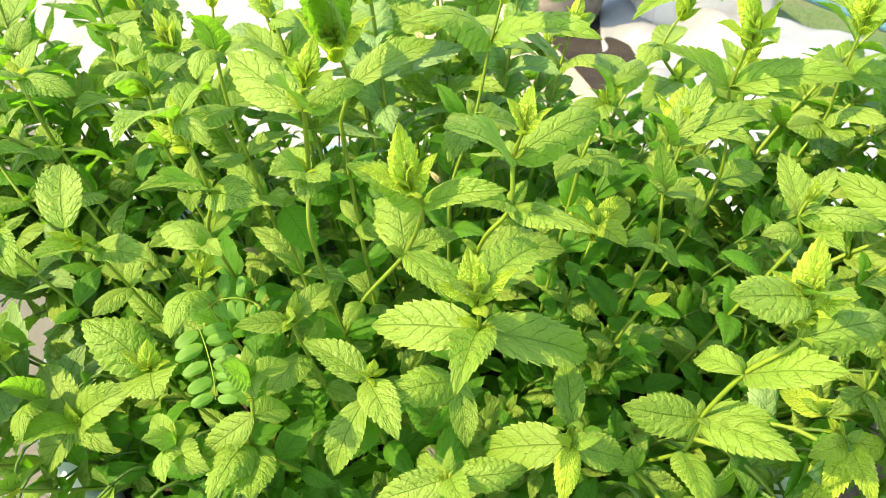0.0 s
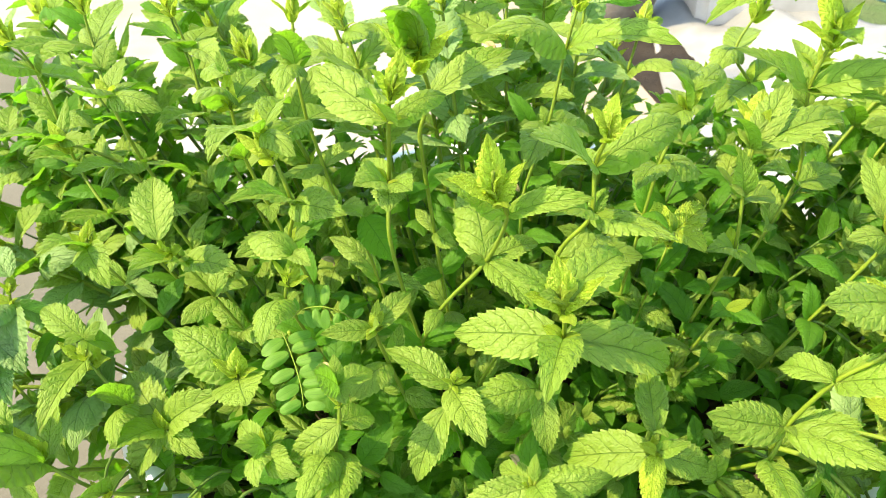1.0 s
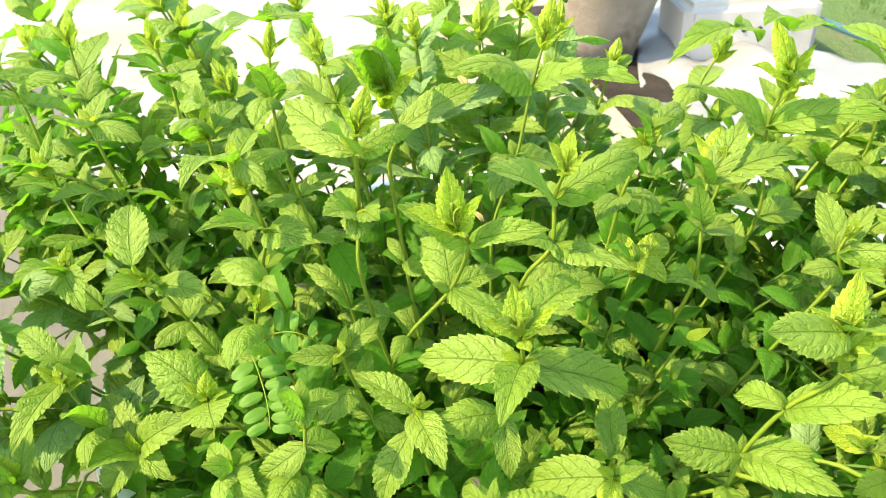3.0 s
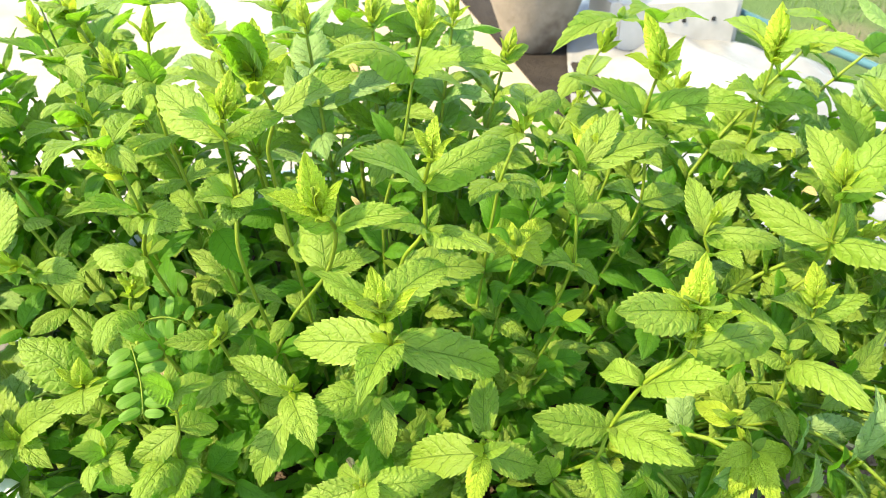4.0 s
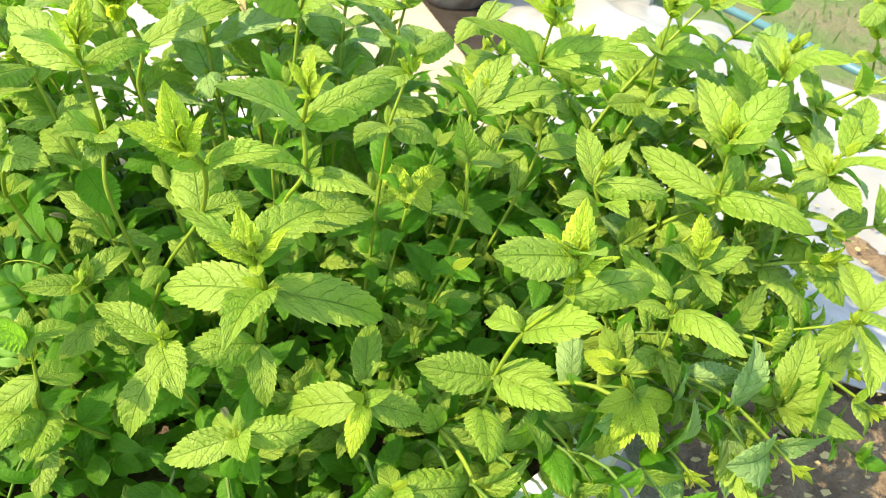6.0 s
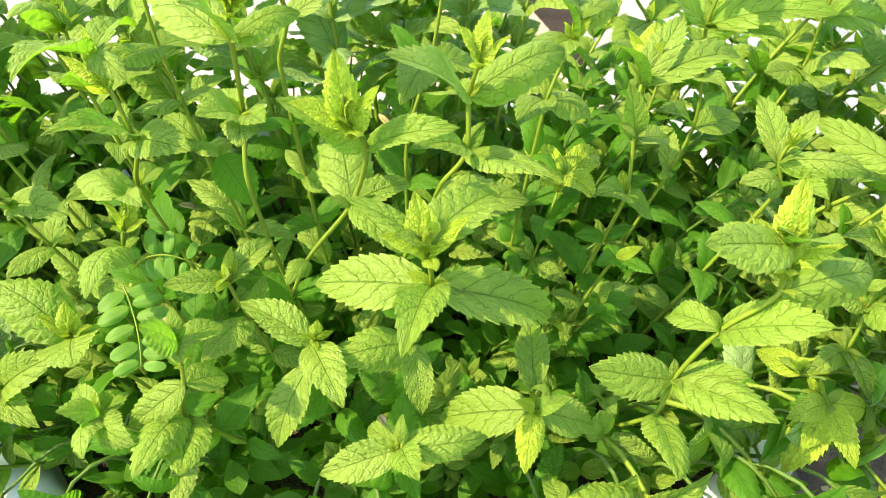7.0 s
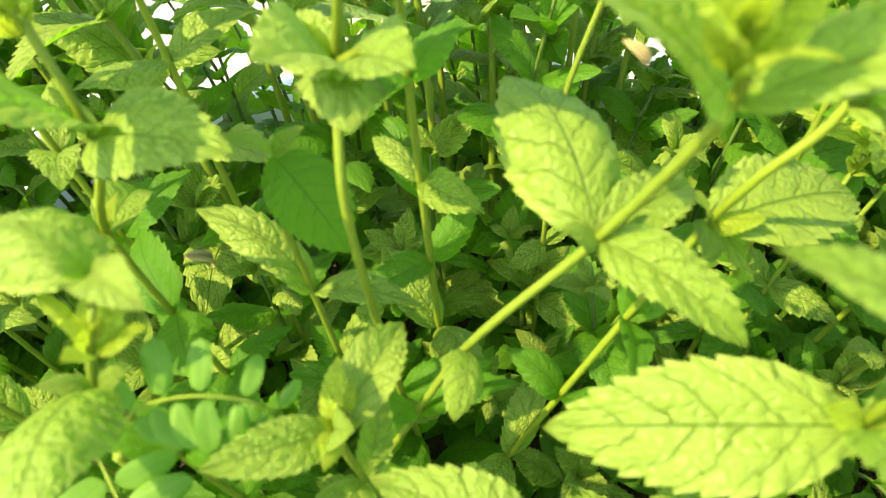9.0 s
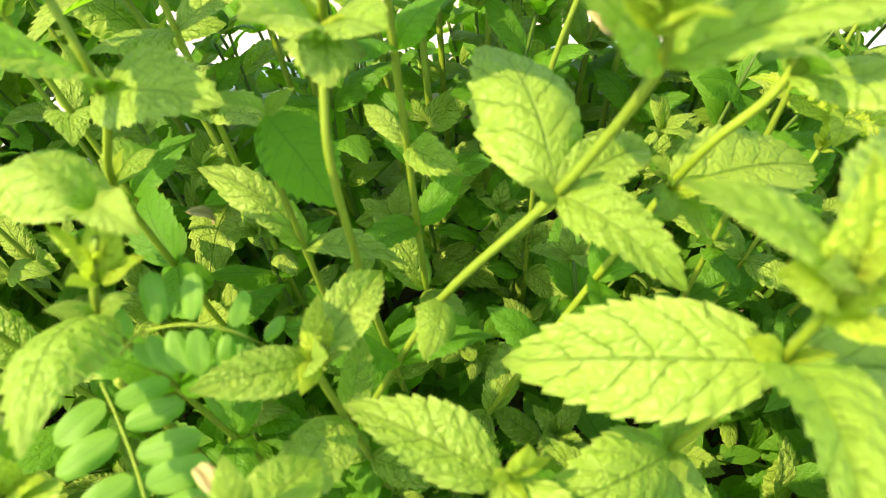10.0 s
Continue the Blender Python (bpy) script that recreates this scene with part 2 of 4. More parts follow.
# ---- leaves ----
def leaf_mesh(name, mat, rows, cols, seed, quilt=0.02, teeth=10, tooth=0.07, arch=0.10, fold=0.10, low=0.62, high=0.92):
    """A toothed leaf 1 long and 1 wide, base at the origin, tip at y = 1, upper side up."""
    rng = random.Random(seed)
    twist, sway, lean = rng.uniform(-0.25, 0.25), rng.uniform(-0.05, 0.05), rng.uniform(-0.04, 0.04)
    wave, turn = rng.uniform(0.02, 0.06), rng.uniform(0, 6.3)
    droop, curl = rng.uniform(0.0, 0.10), rng.uniform(-0.05, 0.10)
    notch = [rng.uniform(0.6, 1.35) for _ in range(2 * teeth + 2)]
    verts, uvs, faces = [], [], []
    peak = (low / (low + high)) ** low * (high / (low + high)) ** high
    for i in range(rows + 1):
        y = i / rows
        half = 0.5 * (y ** low * (1 - y) ** high) / peak + 0.010 * (1 - y)
        saw = (y * teeth) % 1.0
        bite = tooth * (saw - 0.45) * min(1, 8 * y) * min(1, 6 * (1 - y) + 0.2)
        for j in range(cols + 1):
            c = 2 * j / cols - 1
            x = c * half * (1 + bite * notch[int(y * teeth) + (teeth + 1) * (c > 0)])
            yy = y + abs(c) ** 3 * tooth * 0.25 * (saw - 0.3) * (1 if 0.05 < y < 0.95 else 0)
            a = abs(c)
            ping = abs(((y - 0.24 * a ** 1.25 - 0.055 * (c > 0)) * 6.0) % 1.0 - 0.5) * 2
            z = quilt * (1 - ping) ** 0.7 * min(1, 4 * a) * min(1, 5 * (1 - a) + 0.25) * min(1, 4 * y) * (1 - y) ** 0.3
            z += fold * a * half - 0.012 * math.exp(-(c / 0.12) ** 2)
            z += arch * 4 * y * (1 - y) - arch * 0.5 * a * a * half * 2
            z += wave * math.sin(7 * y + turn + 2.2 * (c > 0)) * a * a * half * 2
            z -= droop * y ** 3 + curl * a ** 4 * half * 2
            ang = twist * y * (1 - 0.3 * y)
            verts.append((x * math.cos(ang) - z * math.sin(ang) * 0.5 + sway * 4 * y * (1 - y), yy, z + x * math.sin(ang) + lean * x))
            uvs.append((0.5 + 0.5 * c, y))
    w = cols + 1
    for i in range(rows):
        for j in range(cols):
            a = i * w + j
            faces.append((a, a + 1, a + 1 + w, a + w))
    return mesh_of(name, verts, faces, mat, uvs=uvs)


FINE, PLAIN, BUD = {}, {}, []
for tone in ("mature", "dark", "pale", "young"):
    FINE[tone] = [leaf_mesh("leaf", LEAF[tone], 48, 8, 11 + k, quilt=0.008 + 0.004 * (k % 3), arch=0.04 + 0.05 * (k % 4), fold=0.05 + 0.07 * (k % 3), tooth=0.15, teeth=12) for k in range(6)]
    PLAIN[tone] = [leaf_mesh("leaf", LEAF[tone], 27, 6, 51 + k, quilt=0.0, arch=0.05 + 0.05 * (k % 4), fold=0.05 + 0.08 * (k % 3), tooth=0.17, teeth=9) for k in range(6)]
BUD = [leaf_mesh("leaf", LEAF["young"], 32, 10, 91 + k, quilt=0.034, arch=0.07 + 0.02 * k, fold=0.05, tooth=0.16) for k in range(5)]
LEAFLET = [leaf_mesh("leaflet", LEAF["weed"], 12, 6, 131 + k, quilt=0.0, arch=0.05, fold=0.04, tooth=0.0, low=0.4, high=0.4) for k in range(3)]


def frame_along(base, tip, wide, up, roll=0.0):
    """The pose of a leaf from base to tip whose upper side turns to up."""
    d = tip - base
    length = d.length
    d = d / length
    n = up - d * up.dot(d)
    if n.length < 0.05:
        n = Vector((0, -1, 0.3)) - d * Vector((0, -1, 0.3)).dot(d)
    n.normalize()
    x = d.cross(n)
    m = Matrix((x, d, n)).transposed().to_4x4()
    m = m @ Matrix.Rotation(roll, 4, "Y") @ Matrix.Diagonal((wide * length, length, length, 1))
    return Matrix.Translation(base) @ m


GROW = random.Random(7)
NODES = []


def add_leaf(owner, base, tip, wide, axis, mesh, roll_range=0.3, name="leaf"):
    m = frame_along(Vector(base), Vector(tip), wide, axis, GROW.uniform(-roll_range, roll_range))
    return part(name, mesh, owner, Matrix.Translation(-owner.location) @ m)


def add_bud(owner, top, axis, size):
    """The crown at a stem's end: one tall crinkled leaf behind, a shorter one before it, and small crossed pairs between."""
    back = Vector((GROW.uniform(-0.45, 0.45), 1, 0))
    back = (back - axis * axis.dot(back)).normalized()
    side = axis.cross(back)
    foot = top - axis * size * 0.95
    crown = (
        (back, 1.0, 0.14, 0.40, 0.0), (-back, 0.50, 0.85, 0.40, 0.0),
        (side, 0.74, 0.58, 0.34, 0.04), (-side, 0.68, 0.62, 0.34, 0.04),
        (side - back, 0.42, 0.34, 0.36, 0.24), (back - side, 0.58, 0.16, 0.36, 0.30),
        (-back - side, 0.38, 0.30, 0.36, 0.45),
    )
    for out, share, spread, wide, lift in crown:
        out = (out + axis.orthogonal() * GROW.uniform(-0.15, 0.15)).normalized()
        base = foot + axis * size * lift * 0.6 + out * 0.0008
        spread += GROW.uniform(-0.10, 0.12)
        way = (axis * math.cos(spread) + out * math.sin(spread)).normalized()
        length = size * share * GROW.uniform(0.9, 1.1)
        add_leaf(owner, base, base + way * length, wide * GROW.uniform(0.9, 1.1), axis * 0.6 - out * 0.6, GROW.choice(BUD), 0.15)


def in_gap(p, near=0.023):
    """The thin spot in the foliage over the tub's rim."""
    a, b = Vector((-0.262, 0.405, 0.19)), Vector((-0.150, 0.250, 0.340))
    f = min(1, max(0, (p - a).dot(b - a) / (b - a).length_squared))
    return (p - a.lerp(b, f)).length < near


def pair_of_leaves(owner, node, axis, spin, size, tone, rise=0.25, meshes=PLAIN, wide=0.45):
    if in_gap(node):
        return
    axis = (axis + Vector((-0.6 * node.x, -0.45, 0.85))).normalized()
    side = axis.orthogonal().normalized()
    for s in (0, 1):
        out = Matrix.Rotation(spin + s * math.pi + GROW.uniform(-0.3, 0.3), 3, axis) @ side
        out = (out + Vector((0, 0, 0.25))).normalized()
        way = (out + axis * (rise + GROW.uniform(-0.35, 0.3)) + Vector((0, 0, -0.1))).normalized()
        add_leaf(owner, node, node + way * size * GROW.uniform(0.75, 1.2), wide * GROW.uniform(0.85, 1.2), axis, GROW.choice(meshes[tone]), 0.4)


LABELS = {
    "": "green mint stem with toothed crinkled leaves, growing in a white tub",
    "pale": "mint stem with pale bluish-green toothed leaves in a white tub",
    "young": "mint stem with young yellow-green crinkled leaves in a white tub",
    "dark": "short mint stem with small leaves coloured dark green for shade, among taller ones",
}


def mint_stem(pts, leaves, bud=0.02, tone="", under=True):
    """One mint shoot: the stem from its top down to its root, the given leaves (node, tip, width share) and its own undergrowth."""
    pts = [Vector(p) for p in pts]
    owner = new("mint_stem")
    owner.location = pts[-1]
    tagged(owner, LABELS[tone], "mint plant", "mint stems in the tub")
    NODES.extend((owner, p) for p in pts[:-1])
    axes = []
    for i, p in enumerate(pts):
        a = pts[max(i - 1, 0)] - pts[min(i + 1, len(pts) - 1)]
        axes.append(a.normalized())
    top = pts[0]
    line = [top - axes[0] * bud * 0.35] + pts[1:]
    thick = [0.0007] + [min(0.0008 + 0.00012 * i, 0.0011) for i in range(1, len(pts))]
    part("stem", tube("stem", [p - pts[-1] for p in line], thick, STEM), owner)
    if bud:
        add_bud(owner, top, axes[0], bud)
    body = tone or "mature"
    for i, tip, wide in leaves:
        base, tip = pts[i], Vector(tip)
        size = (tip - base).length
        kind = body
        if tone == "" and size < 0.03 and GROW.random() < 0.12:
            kind = "young"
        lean = axes[i] * 0.45 + Vector((-0.7 * base.x, -0.42, 0.55))
        add_leaf(owner, base, tip, wide * 0.88, lean, GROW.choice(FINE[kind]), 0.2)
    for i in sorted({leaf[0] for leaf in leaves}):
        if GROW.random() < 0.75:
            pair_of_leaves(owner, pts[i], axes[i], GROW.uniform(0, 3.1), 0.013, GROW.choice(("young", "mature", "mature")), 0.9)
    for i in range(1, len(pts) - 2):
        gap = pts[i + 1] - pts[i]
        for k in range(1, int(gap.length / 0.028)):
            f = k / int(gap.length / 0.028)
            pair_of_leaves(owner, pts[i] + gap * f, axes[i], GROW.uniform(0, 3.1), GROW.uniform(0.019, 0.032), GROW.choice(("mature", "mature", "dark")), 0.35)
    if under:
        a, b = pts[-2], pts[-1]
        way = b - a
        count = int(way.length / 0.030)
        spin = GROW.uniform(0, 3.1)
        for k in range(1, count):
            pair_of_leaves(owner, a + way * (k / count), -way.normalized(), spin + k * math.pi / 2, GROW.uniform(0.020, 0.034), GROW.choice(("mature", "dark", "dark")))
    return owner


# ---- ground and paving ----
def sheet_grid(name, nx, ny, shape, mat):
    """A surface over the unit square; shape gives each point's place."""
    verts = [shape(i / nx, j / ny) for j in range(ny + 1) for i in range(nx + 1)]
    w = nx + 1
    faces = [(j * w + i, j * w + i + 1, (j + 1) * w + i + 1, (j + 1) * w + i) for j in range(ny) for i in range(nx)]
    return mesh_of(name, verts, faces, mat)


def ground_shape(u, v):
    x, y = 400 * (2 * u - 1) ** 5 + 4 * (2 * u - 1), 400 * (2 * v - 1) ** 5 + 4 * (2 * v - 1)
    near = math.exp(-(x * x + y * y) / 30)
    return (x, y, 0.012 * near * noise.noise(Vector((x * 3, y * 3, 0))) - 0.012)


ground = tagged(new("ground", sheet_grid("ground", 120, 120, ground_shape, GRASS_GROUND)),
                "grassy brown soil ground reaching to the horizon", "ground", kind="structure")


def slab_mesh(name, outline, low, high, mat, edge=0.006):
    bm = bmesh.new()
    face = bm.faces.new([bm.verts.new((x, y, low)) for x, y in outline])
    up = bmesh.ops.extrude_face_region(bm, geom=[face])
    bmesh.ops.translate(bm, vec=(0, 0, high - low), verts=[g for g in up["geom"] if isinstance(g, bmesh.types.BMVert)])
    bmesh.ops.bevel(bm, geom=[e for e in bm.edges if all(v.co.z > high - 1e-6 for v in e.verts)], offset=edge, segments=2, affect="EDGES")
    bmesh.ops.recalc_face_normals(bm, faces=bm.faces)
    me = bpy.data.meshes.new(name)
    bm.to_mesh(me)
    bm.free()
    me.materials.append(mat)
    return me


tagged(new("pavement", slab_mesh("pavement", [(-7, -3), (0.30, -3), (0.30, 0.9), (0.36, 1.9), (0.30, 9), (-7, 9)], -0.05, 0.004, CONCRETE)),
       "sunlit pale concrete paving behind and beside the plants", "paving", kind="structure")


tagged(new("pavement", slab_mesh("pavement", [(-1.6, -0.9), (-0.10, -0.9), (-0.10, 0.14), (-0.255, 0.32), (-0.255, 0.52), (-1.08, 1.7), (-1.6, 0.9)], 0.0, 0.0075, GREY, 0.0015)),
       "darker grey-beige concrete strip beside the white tub", "paving", kind="structure")


tagged(new("paving_slab", slab_mesh("paving_slab", [(-0.16, 0.92), (0.300, 0.92), (0.236, 1.26), (0.10, 1.87), (0.065, 2.05), (-0.10, 2.02)], 0.004, 0.030, SLAB, 0.008)),
       "cream sandstone slab lying on the paving beside a clay pot", "paving slab")


# the strip's near-black colour stands for shadow on the soil
tagged(new("soil_strip", slab_mesh("soil_strip", [(0.305, 0.93), (0.36, 1.30), (0.38, 2.0), (0.085, 2.0), (0.112, 1.87), (0.248, 1.26)], 0.003, 0.0085, SHADOW_SOIL, 0.002)),
       "soil strip coloured dark for shadow between the slab and the sheet", "soil", kind="structure")


def soil_shape(u, v):
    x, y = 0.31 + 0.45 * u, 0.10 + 0.75 * v
    edge = min(u, 1 - u, v, 1 - v)
    return (x, y, -0.02 + min(edge * 0.2, 0.03) + 0.02 * noise.fractal(Vector((x * 14, y * 14, 2)), 1.0, 2.0, 4) * min(1, edge * 8))


tagged(new("soil_bed", sheet_grid("soil_bed", 70, 90, soil_shape, BED)), "rough brown garden soil beside the white tub", "soil", kind="structure")


def sheeting_shape(u, v):
    front = ((0.0, 0.262, 1.10), (0.3, 0.40, 0.66), (0.55, 0.50, 0.48), (1.0, 0.95, 0.40))
    k = 0 if u < 0.3 else 1 if u < 0.55 else 2
    (u0, x0, y0), (u1, x1, y1) = front[k], front[k + 1]
    a = Vector((x0, y0)).lerp(Vector((x1, y1)), (u - u0) / (u1 - u0))
    b = Vector((0.37, 2.1)).lerp(Vector((0.92, 1.08)), u)
    p = a.lerp(b, v)
    folds = 0.035 * noise.fractal(Vector((p.x * 5, p.y * 3.2, 5)), 1.0, 2.0, 3) + 0.02 * abs(noise.noise(Vector((p.x * 9 + p.y * 4, p.y * 2, 1))))
    return (p.x, p.y, 0.030 + folds)


sheeting = new("plastic_sheet", sheet_grid("plastic_sheet", 60, 70, sheeting_shape, SHEET))
tagged(sheeting, "crumpled greyish white plastic sheet spread on the soil", "plastic sheet")
thick = sheeting.modifiers.new("thickness", "SOLIDIFY")
thick.thickness = 0.002

hose = new("garden_hose", tube("garden_hose", [(0.50, 2.05, 0.085), (0.62, 1.74, 0.08), (0.70, 1.53, 0.075), (0.765, 1.37, 0.075), (0.85, 1.19, 0.07), (0.96, 1.02, 0.05), (1.15, 0.78, 0.012)], [0.0075] * 7, HOSE, 12))
tagged(hose, "blue-green garden hose along the plastic sheet's edge", "hose")


# ---- vessels ----
def white_tub(x, y):
    owner = new("plant_tub")
    owner.location = (x, y, 0.004)
    owner.scale = (1.06, 1.03, 0.97)
    tagged(owner, "large round white plastic tub full of mint", "plant pot")
    outer = [(0.0, 0.0), (0.205, 0.0), (0.212, 0.006), (0.240, 0.170), (0.246, 0.176), (0.258, 0.180), (0.263, 0.188), (0.262, 0.197), (0.255, 0.203),
             (0.244, 0.203), (0.236, 0.196), (0.232, 0.180), (0.228, 0.150)]
    part("body", lathe("body", outer, TUB, 96), owner)
    rng = random.Random(3)
    verts, faces, rings, seg = [(0, 0, 0.160)], [], 9, 40
    for i in range(1, rings + 1):
        for k in range(seg):
            a, r = 2 * math.pi * k / seg, 0.231 * i / rings
            verts.append((r * math.cos(a), r * math.sin(a), 0.158 + rng.uniform(-0.006, 0.006)))
    for k in range(seg):
        faces.append((0, 1 + k, 1 + (k + 1) % seg))
    for i in range(rings - 1):
        for k in range(seg):
            a, b = 1 + i * seg + k, 1 + i * seg + (k + 1) % seg
            faces.append((a, a + seg, b + seg, b))
    part("soil", mesh_of("soil", verts, faces, SOIL), owner, label="dark damp potting soil")
    return owner


white_tub(0.0, 0.45)


def clay_pot(x, y):
    owner = new("clay_pot")
    owner.location = (x, y, 0.0085)
    tagged(owner, "weathered brown clay pot standing on the soil strip", "flower pot")
    wall = [(0.0, 0.0), (0.058, 0.0), (0.064, 0.004), (0.078, 0.05), (0.096, 0.10), (0.112, 0.15), (0.126, 0.20), (0.137, 0.25), (0.131, 0.25), (0.120, 0.20), (0.112, 0.17)]
    part("body", lathe("body", wall, CLAY), owner)
    rim = [(0.135, 0.245), (0.150, 0.245), (0.153, 0.252), (0.155, 0.288), (0.151, 0.296), (0.140, 0.296), (0.134, 0.288), (0.131, 0.25)]
    part("rim", lathe("rim", rim, CLAY), owner)
    part("soil", lathe("soil", [(0.0, 0.176), (0.06, 0.18), (0.1125, 0.172)], SOIL), owner)
    return owner


clay_pot(0.245, 1.60)


def plastic_crate(x, y, turn):
    owner = new("plastic_crate")
    owner.location = (x, y, 0.004)
    owner.rotation_euler = (0, 0, turn)
    tagged(owner, "white plastic crate with round holes, standing on the sheet", "crate")
    bm = bmesh.new()
    bmesh.ops.create_cube(bm, size=1, matrix=Matrix.Translation((0, 0, 0.065)) @ Matrix.Diagonal((0.28, 0.18, 0.13, 1)))
    bmesh.ops.bevel(bm, geom=bm.edges[:], offset=0.018, segments=3, affect="EDGES")
    me = bpy.data.meshes.new("body")
    bm.to_mesh(me)
    bm.free()
    me.materials.append(CRATE)
    part("body", me, owner)
    # dark discs on the closed wall; their colour gives the holes' inner shade
    hole = lathe("hole", [(0.0, 0.0015), (0.0045, 0.0015), (0.0052, 0.0), (0.0052, -0.002)], CORE, 16)
    for hx in (-0.02, 0.012, 0.075):
        part("hole", hole, owner, pose(hx, -0.0905, 0.075, 90, 0, 0), "small round hole drawn as a dark disc")
    return owner


plastic_crate(0.52, 1.62, 0.12)


def rough_stone(x, y, size, seed):
    bm = bmesh.new()
    bmesh.ops.create_icosphere(bm, subdivisions=4, radius=1)
    for v in bm.verts:
        v.co *= 1 + 0.25 * noise.fractal(v.co * 1.4 + Vector((seed, 0, 0)), 1.0, 2.0, 4)
    me = bpy.data.meshes.new("stone")
    bm.to_mesh(me)
    bm.free()
    me.materials.append(STONE)
    me.polygons.foreach_set("use_smooth", [True] * len(me.polygons))
    ob = new("stone", me)
    ob.matrix_basis = pose(x, y, size[2] * 0.6) @ Matrix.Diagonal((*size, 1))
    return tagged(ob, "dark grey rough stone lying on the grass", "stone")


rough_stone(1.42, 1.86, (0.16, 0.11, 0.07), 3)


# ---- grass and litter ----
def grass_patch():
    rng = random.Random(21)
    verts, faces, uvs = [], [], []
    for _ in range(5200):
        x, y = rng.uniform(0.85, 2.6), rng.uniform(0.5, 3.6)
        if x < 1.06 + 0.25 * max(0, 1.2 - y) or noise.noise(Vector((x * 2.2, y * 2.2, 7))) < -0.12:
            if not (y > 1.35 and x > 0.92):
                continue
        h, a, lean = rng.uniform(0.012, 0.038), rng.uniform(0, 6.3), rng.uniform(0.1, 0.9)
        dx, dy, w = math.cos(a), math.sin(a), rng.uniform(0.0012, 0.0026)
        k = len(verts)
        for f, s in ((0, 1), (0.55, 0.8)):
            for sign in (-1, 1):
                verts.append((x - dy * w * s * sign + dx * lean * h * f * f, y + dx * w * s * sign + dy * lean * h * f * f, -0.012 + h * f))
                uvs.append((0.5 + 0.5 * sign, f))
        verts.append((x + dx * lean * h, y + dy * lean * h, -0.012 + h))
        uvs.append((0.5, 1.0))
        faces += [(k, k + 1, k + 3, k + 2), (k + 2, k + 3, k + 4)]
    return tagged(new("grass", mesh_of("grass", verts, faces, BLADE, uvs=uvs)), "short sparse green grass on brown soil", "grass", kind="stuff")


grass_patch()


def litter():
    rng = random.Random(4)
    verts, faces = [], []
    for _ in range(1000):
        x, y = rng.uniform(0.33, 0.72), rng.uniform(0.14, 0.8)
        r, a, z = rng.uniform(0.0012, 0.006), rng.uniform(0, 6.3), rng.uniform(0.010, 0.022)
        k = len(verts)
        for i in range(5):
            b = a + i * 1.257
            verts.append((x + r * math.cos(b) * rng.uniform(0.5, 1.2), y + r * math.sin(b) * rng.uniform(0.4, 1.0), z + rng.uniform(-0.3, 0.5) * r))
        verts.append((x, y, z + 0.3 * r))
        faces += [(k + i, k + (i + 1) % 5, k + 5) for i in range(5)]
    return tagged(new("leaf_litter", mesh_of("leaf_litter", verts, faces, DEAD)), "dry brown leaf scraps scattered over the soil", "leaf litter", kind="stuff")


litter()


# ---- the mint, shoot by shoot ----
mint_stem([(0.022, 0.244, 0.391), (0.023, 0.250, 0.369), (0.025, 0.260, 0.340), (0.016, 0.272, 0.297), (0.008, 0.324, 0.170)],
          [(1, (0.051, 0.282, 0.369), 0.52), (1, (-0.004, 0.253, 0.388), 0.285), (2, (-0.024, 0.274, 0.331), 0.494), (2, (0.015, 0.214, 0.350), 0.43), (2, (0.077, 0.276, 0.308), 0.40), (2, (0.050, 0.274, 0.328), 0.494), (3, (0.020, 0.251, 0.273), 0.494), (3, (-0.018, 0.255, 0.305), 0.57)], bud=0.034)
mint_stem([(-0.020, 0.256, 0.324), (-0.025, 0.261, 0.309), (-0.028, 0.262, 0.295), (-0.020, 0.315, 0.170)],
          [(1, (-0.056, 0.276, 0.321), 0.494), (1, (-0.009, 0.226, 0.311), 0.50), (2, (-0.043, 0.242, 0.265), 0.494)], bud=0.013)
mint_stem([(0.160, 0.263, 0.380), (0.161, 0.262, 0.356), (0.155, 0.248, 0.345), (0.141, 0.256, 0.317), (0.132, 0.266, 0.277), (0.126, 0.262, 0.258), (0.091, 0.315, 0.170)],
          [(1, (0.119, 0.242, 0.373), 0.494), (2, (0.205, 0.270, 0.333), 0.38), (1, (0.153, 0.294, 0.343), 0.494), (1, (0.164, 0.238, 0.377), 0.494), (3, (0.128, 0.281, 0.302), 0.494), (3, (0.163, 0.226, 0.350), 0.494), (4, (0.091, 0.259, 0.294), 0.5225), (4, (0.159, 0.254, 0.293), 0.494), (4, (0.162, 0.229, 0.292), 0.494), (5, (0.123, 0.218, 0.271), 0.5225), (3, (0.169, 0.255, 0.330), 0.494)], bud=0.042)
mint_stem([(0.046, 0.303, 0.432), (0.045, 0.305, 0.414), (0.041, 0.311, 0.395), (0.040, 0.308, 0.371), (0.030, 0.313, 0.353), (0.025, 0.320, 0.336), (-0.030, 0.340, 0.200)],
          [(2, (0.013, 0.282, 0.428), 0.494), (2, (0.085, 0.343, 0.400), 0.399), (2, (0.025, 0.342, 0.375), 0.494), (3, (0.073, 0.280, 0.376), 0.494), (3, (0.018, 0.280, 0.390), 0.4275), (5, (0.072, 0.335, 0.329), 0.57), (5, (0.040, 0.327, 0.311), 0.57), (5, (0.016, 0.303, 0.341), 0.494)], bud=0.024)
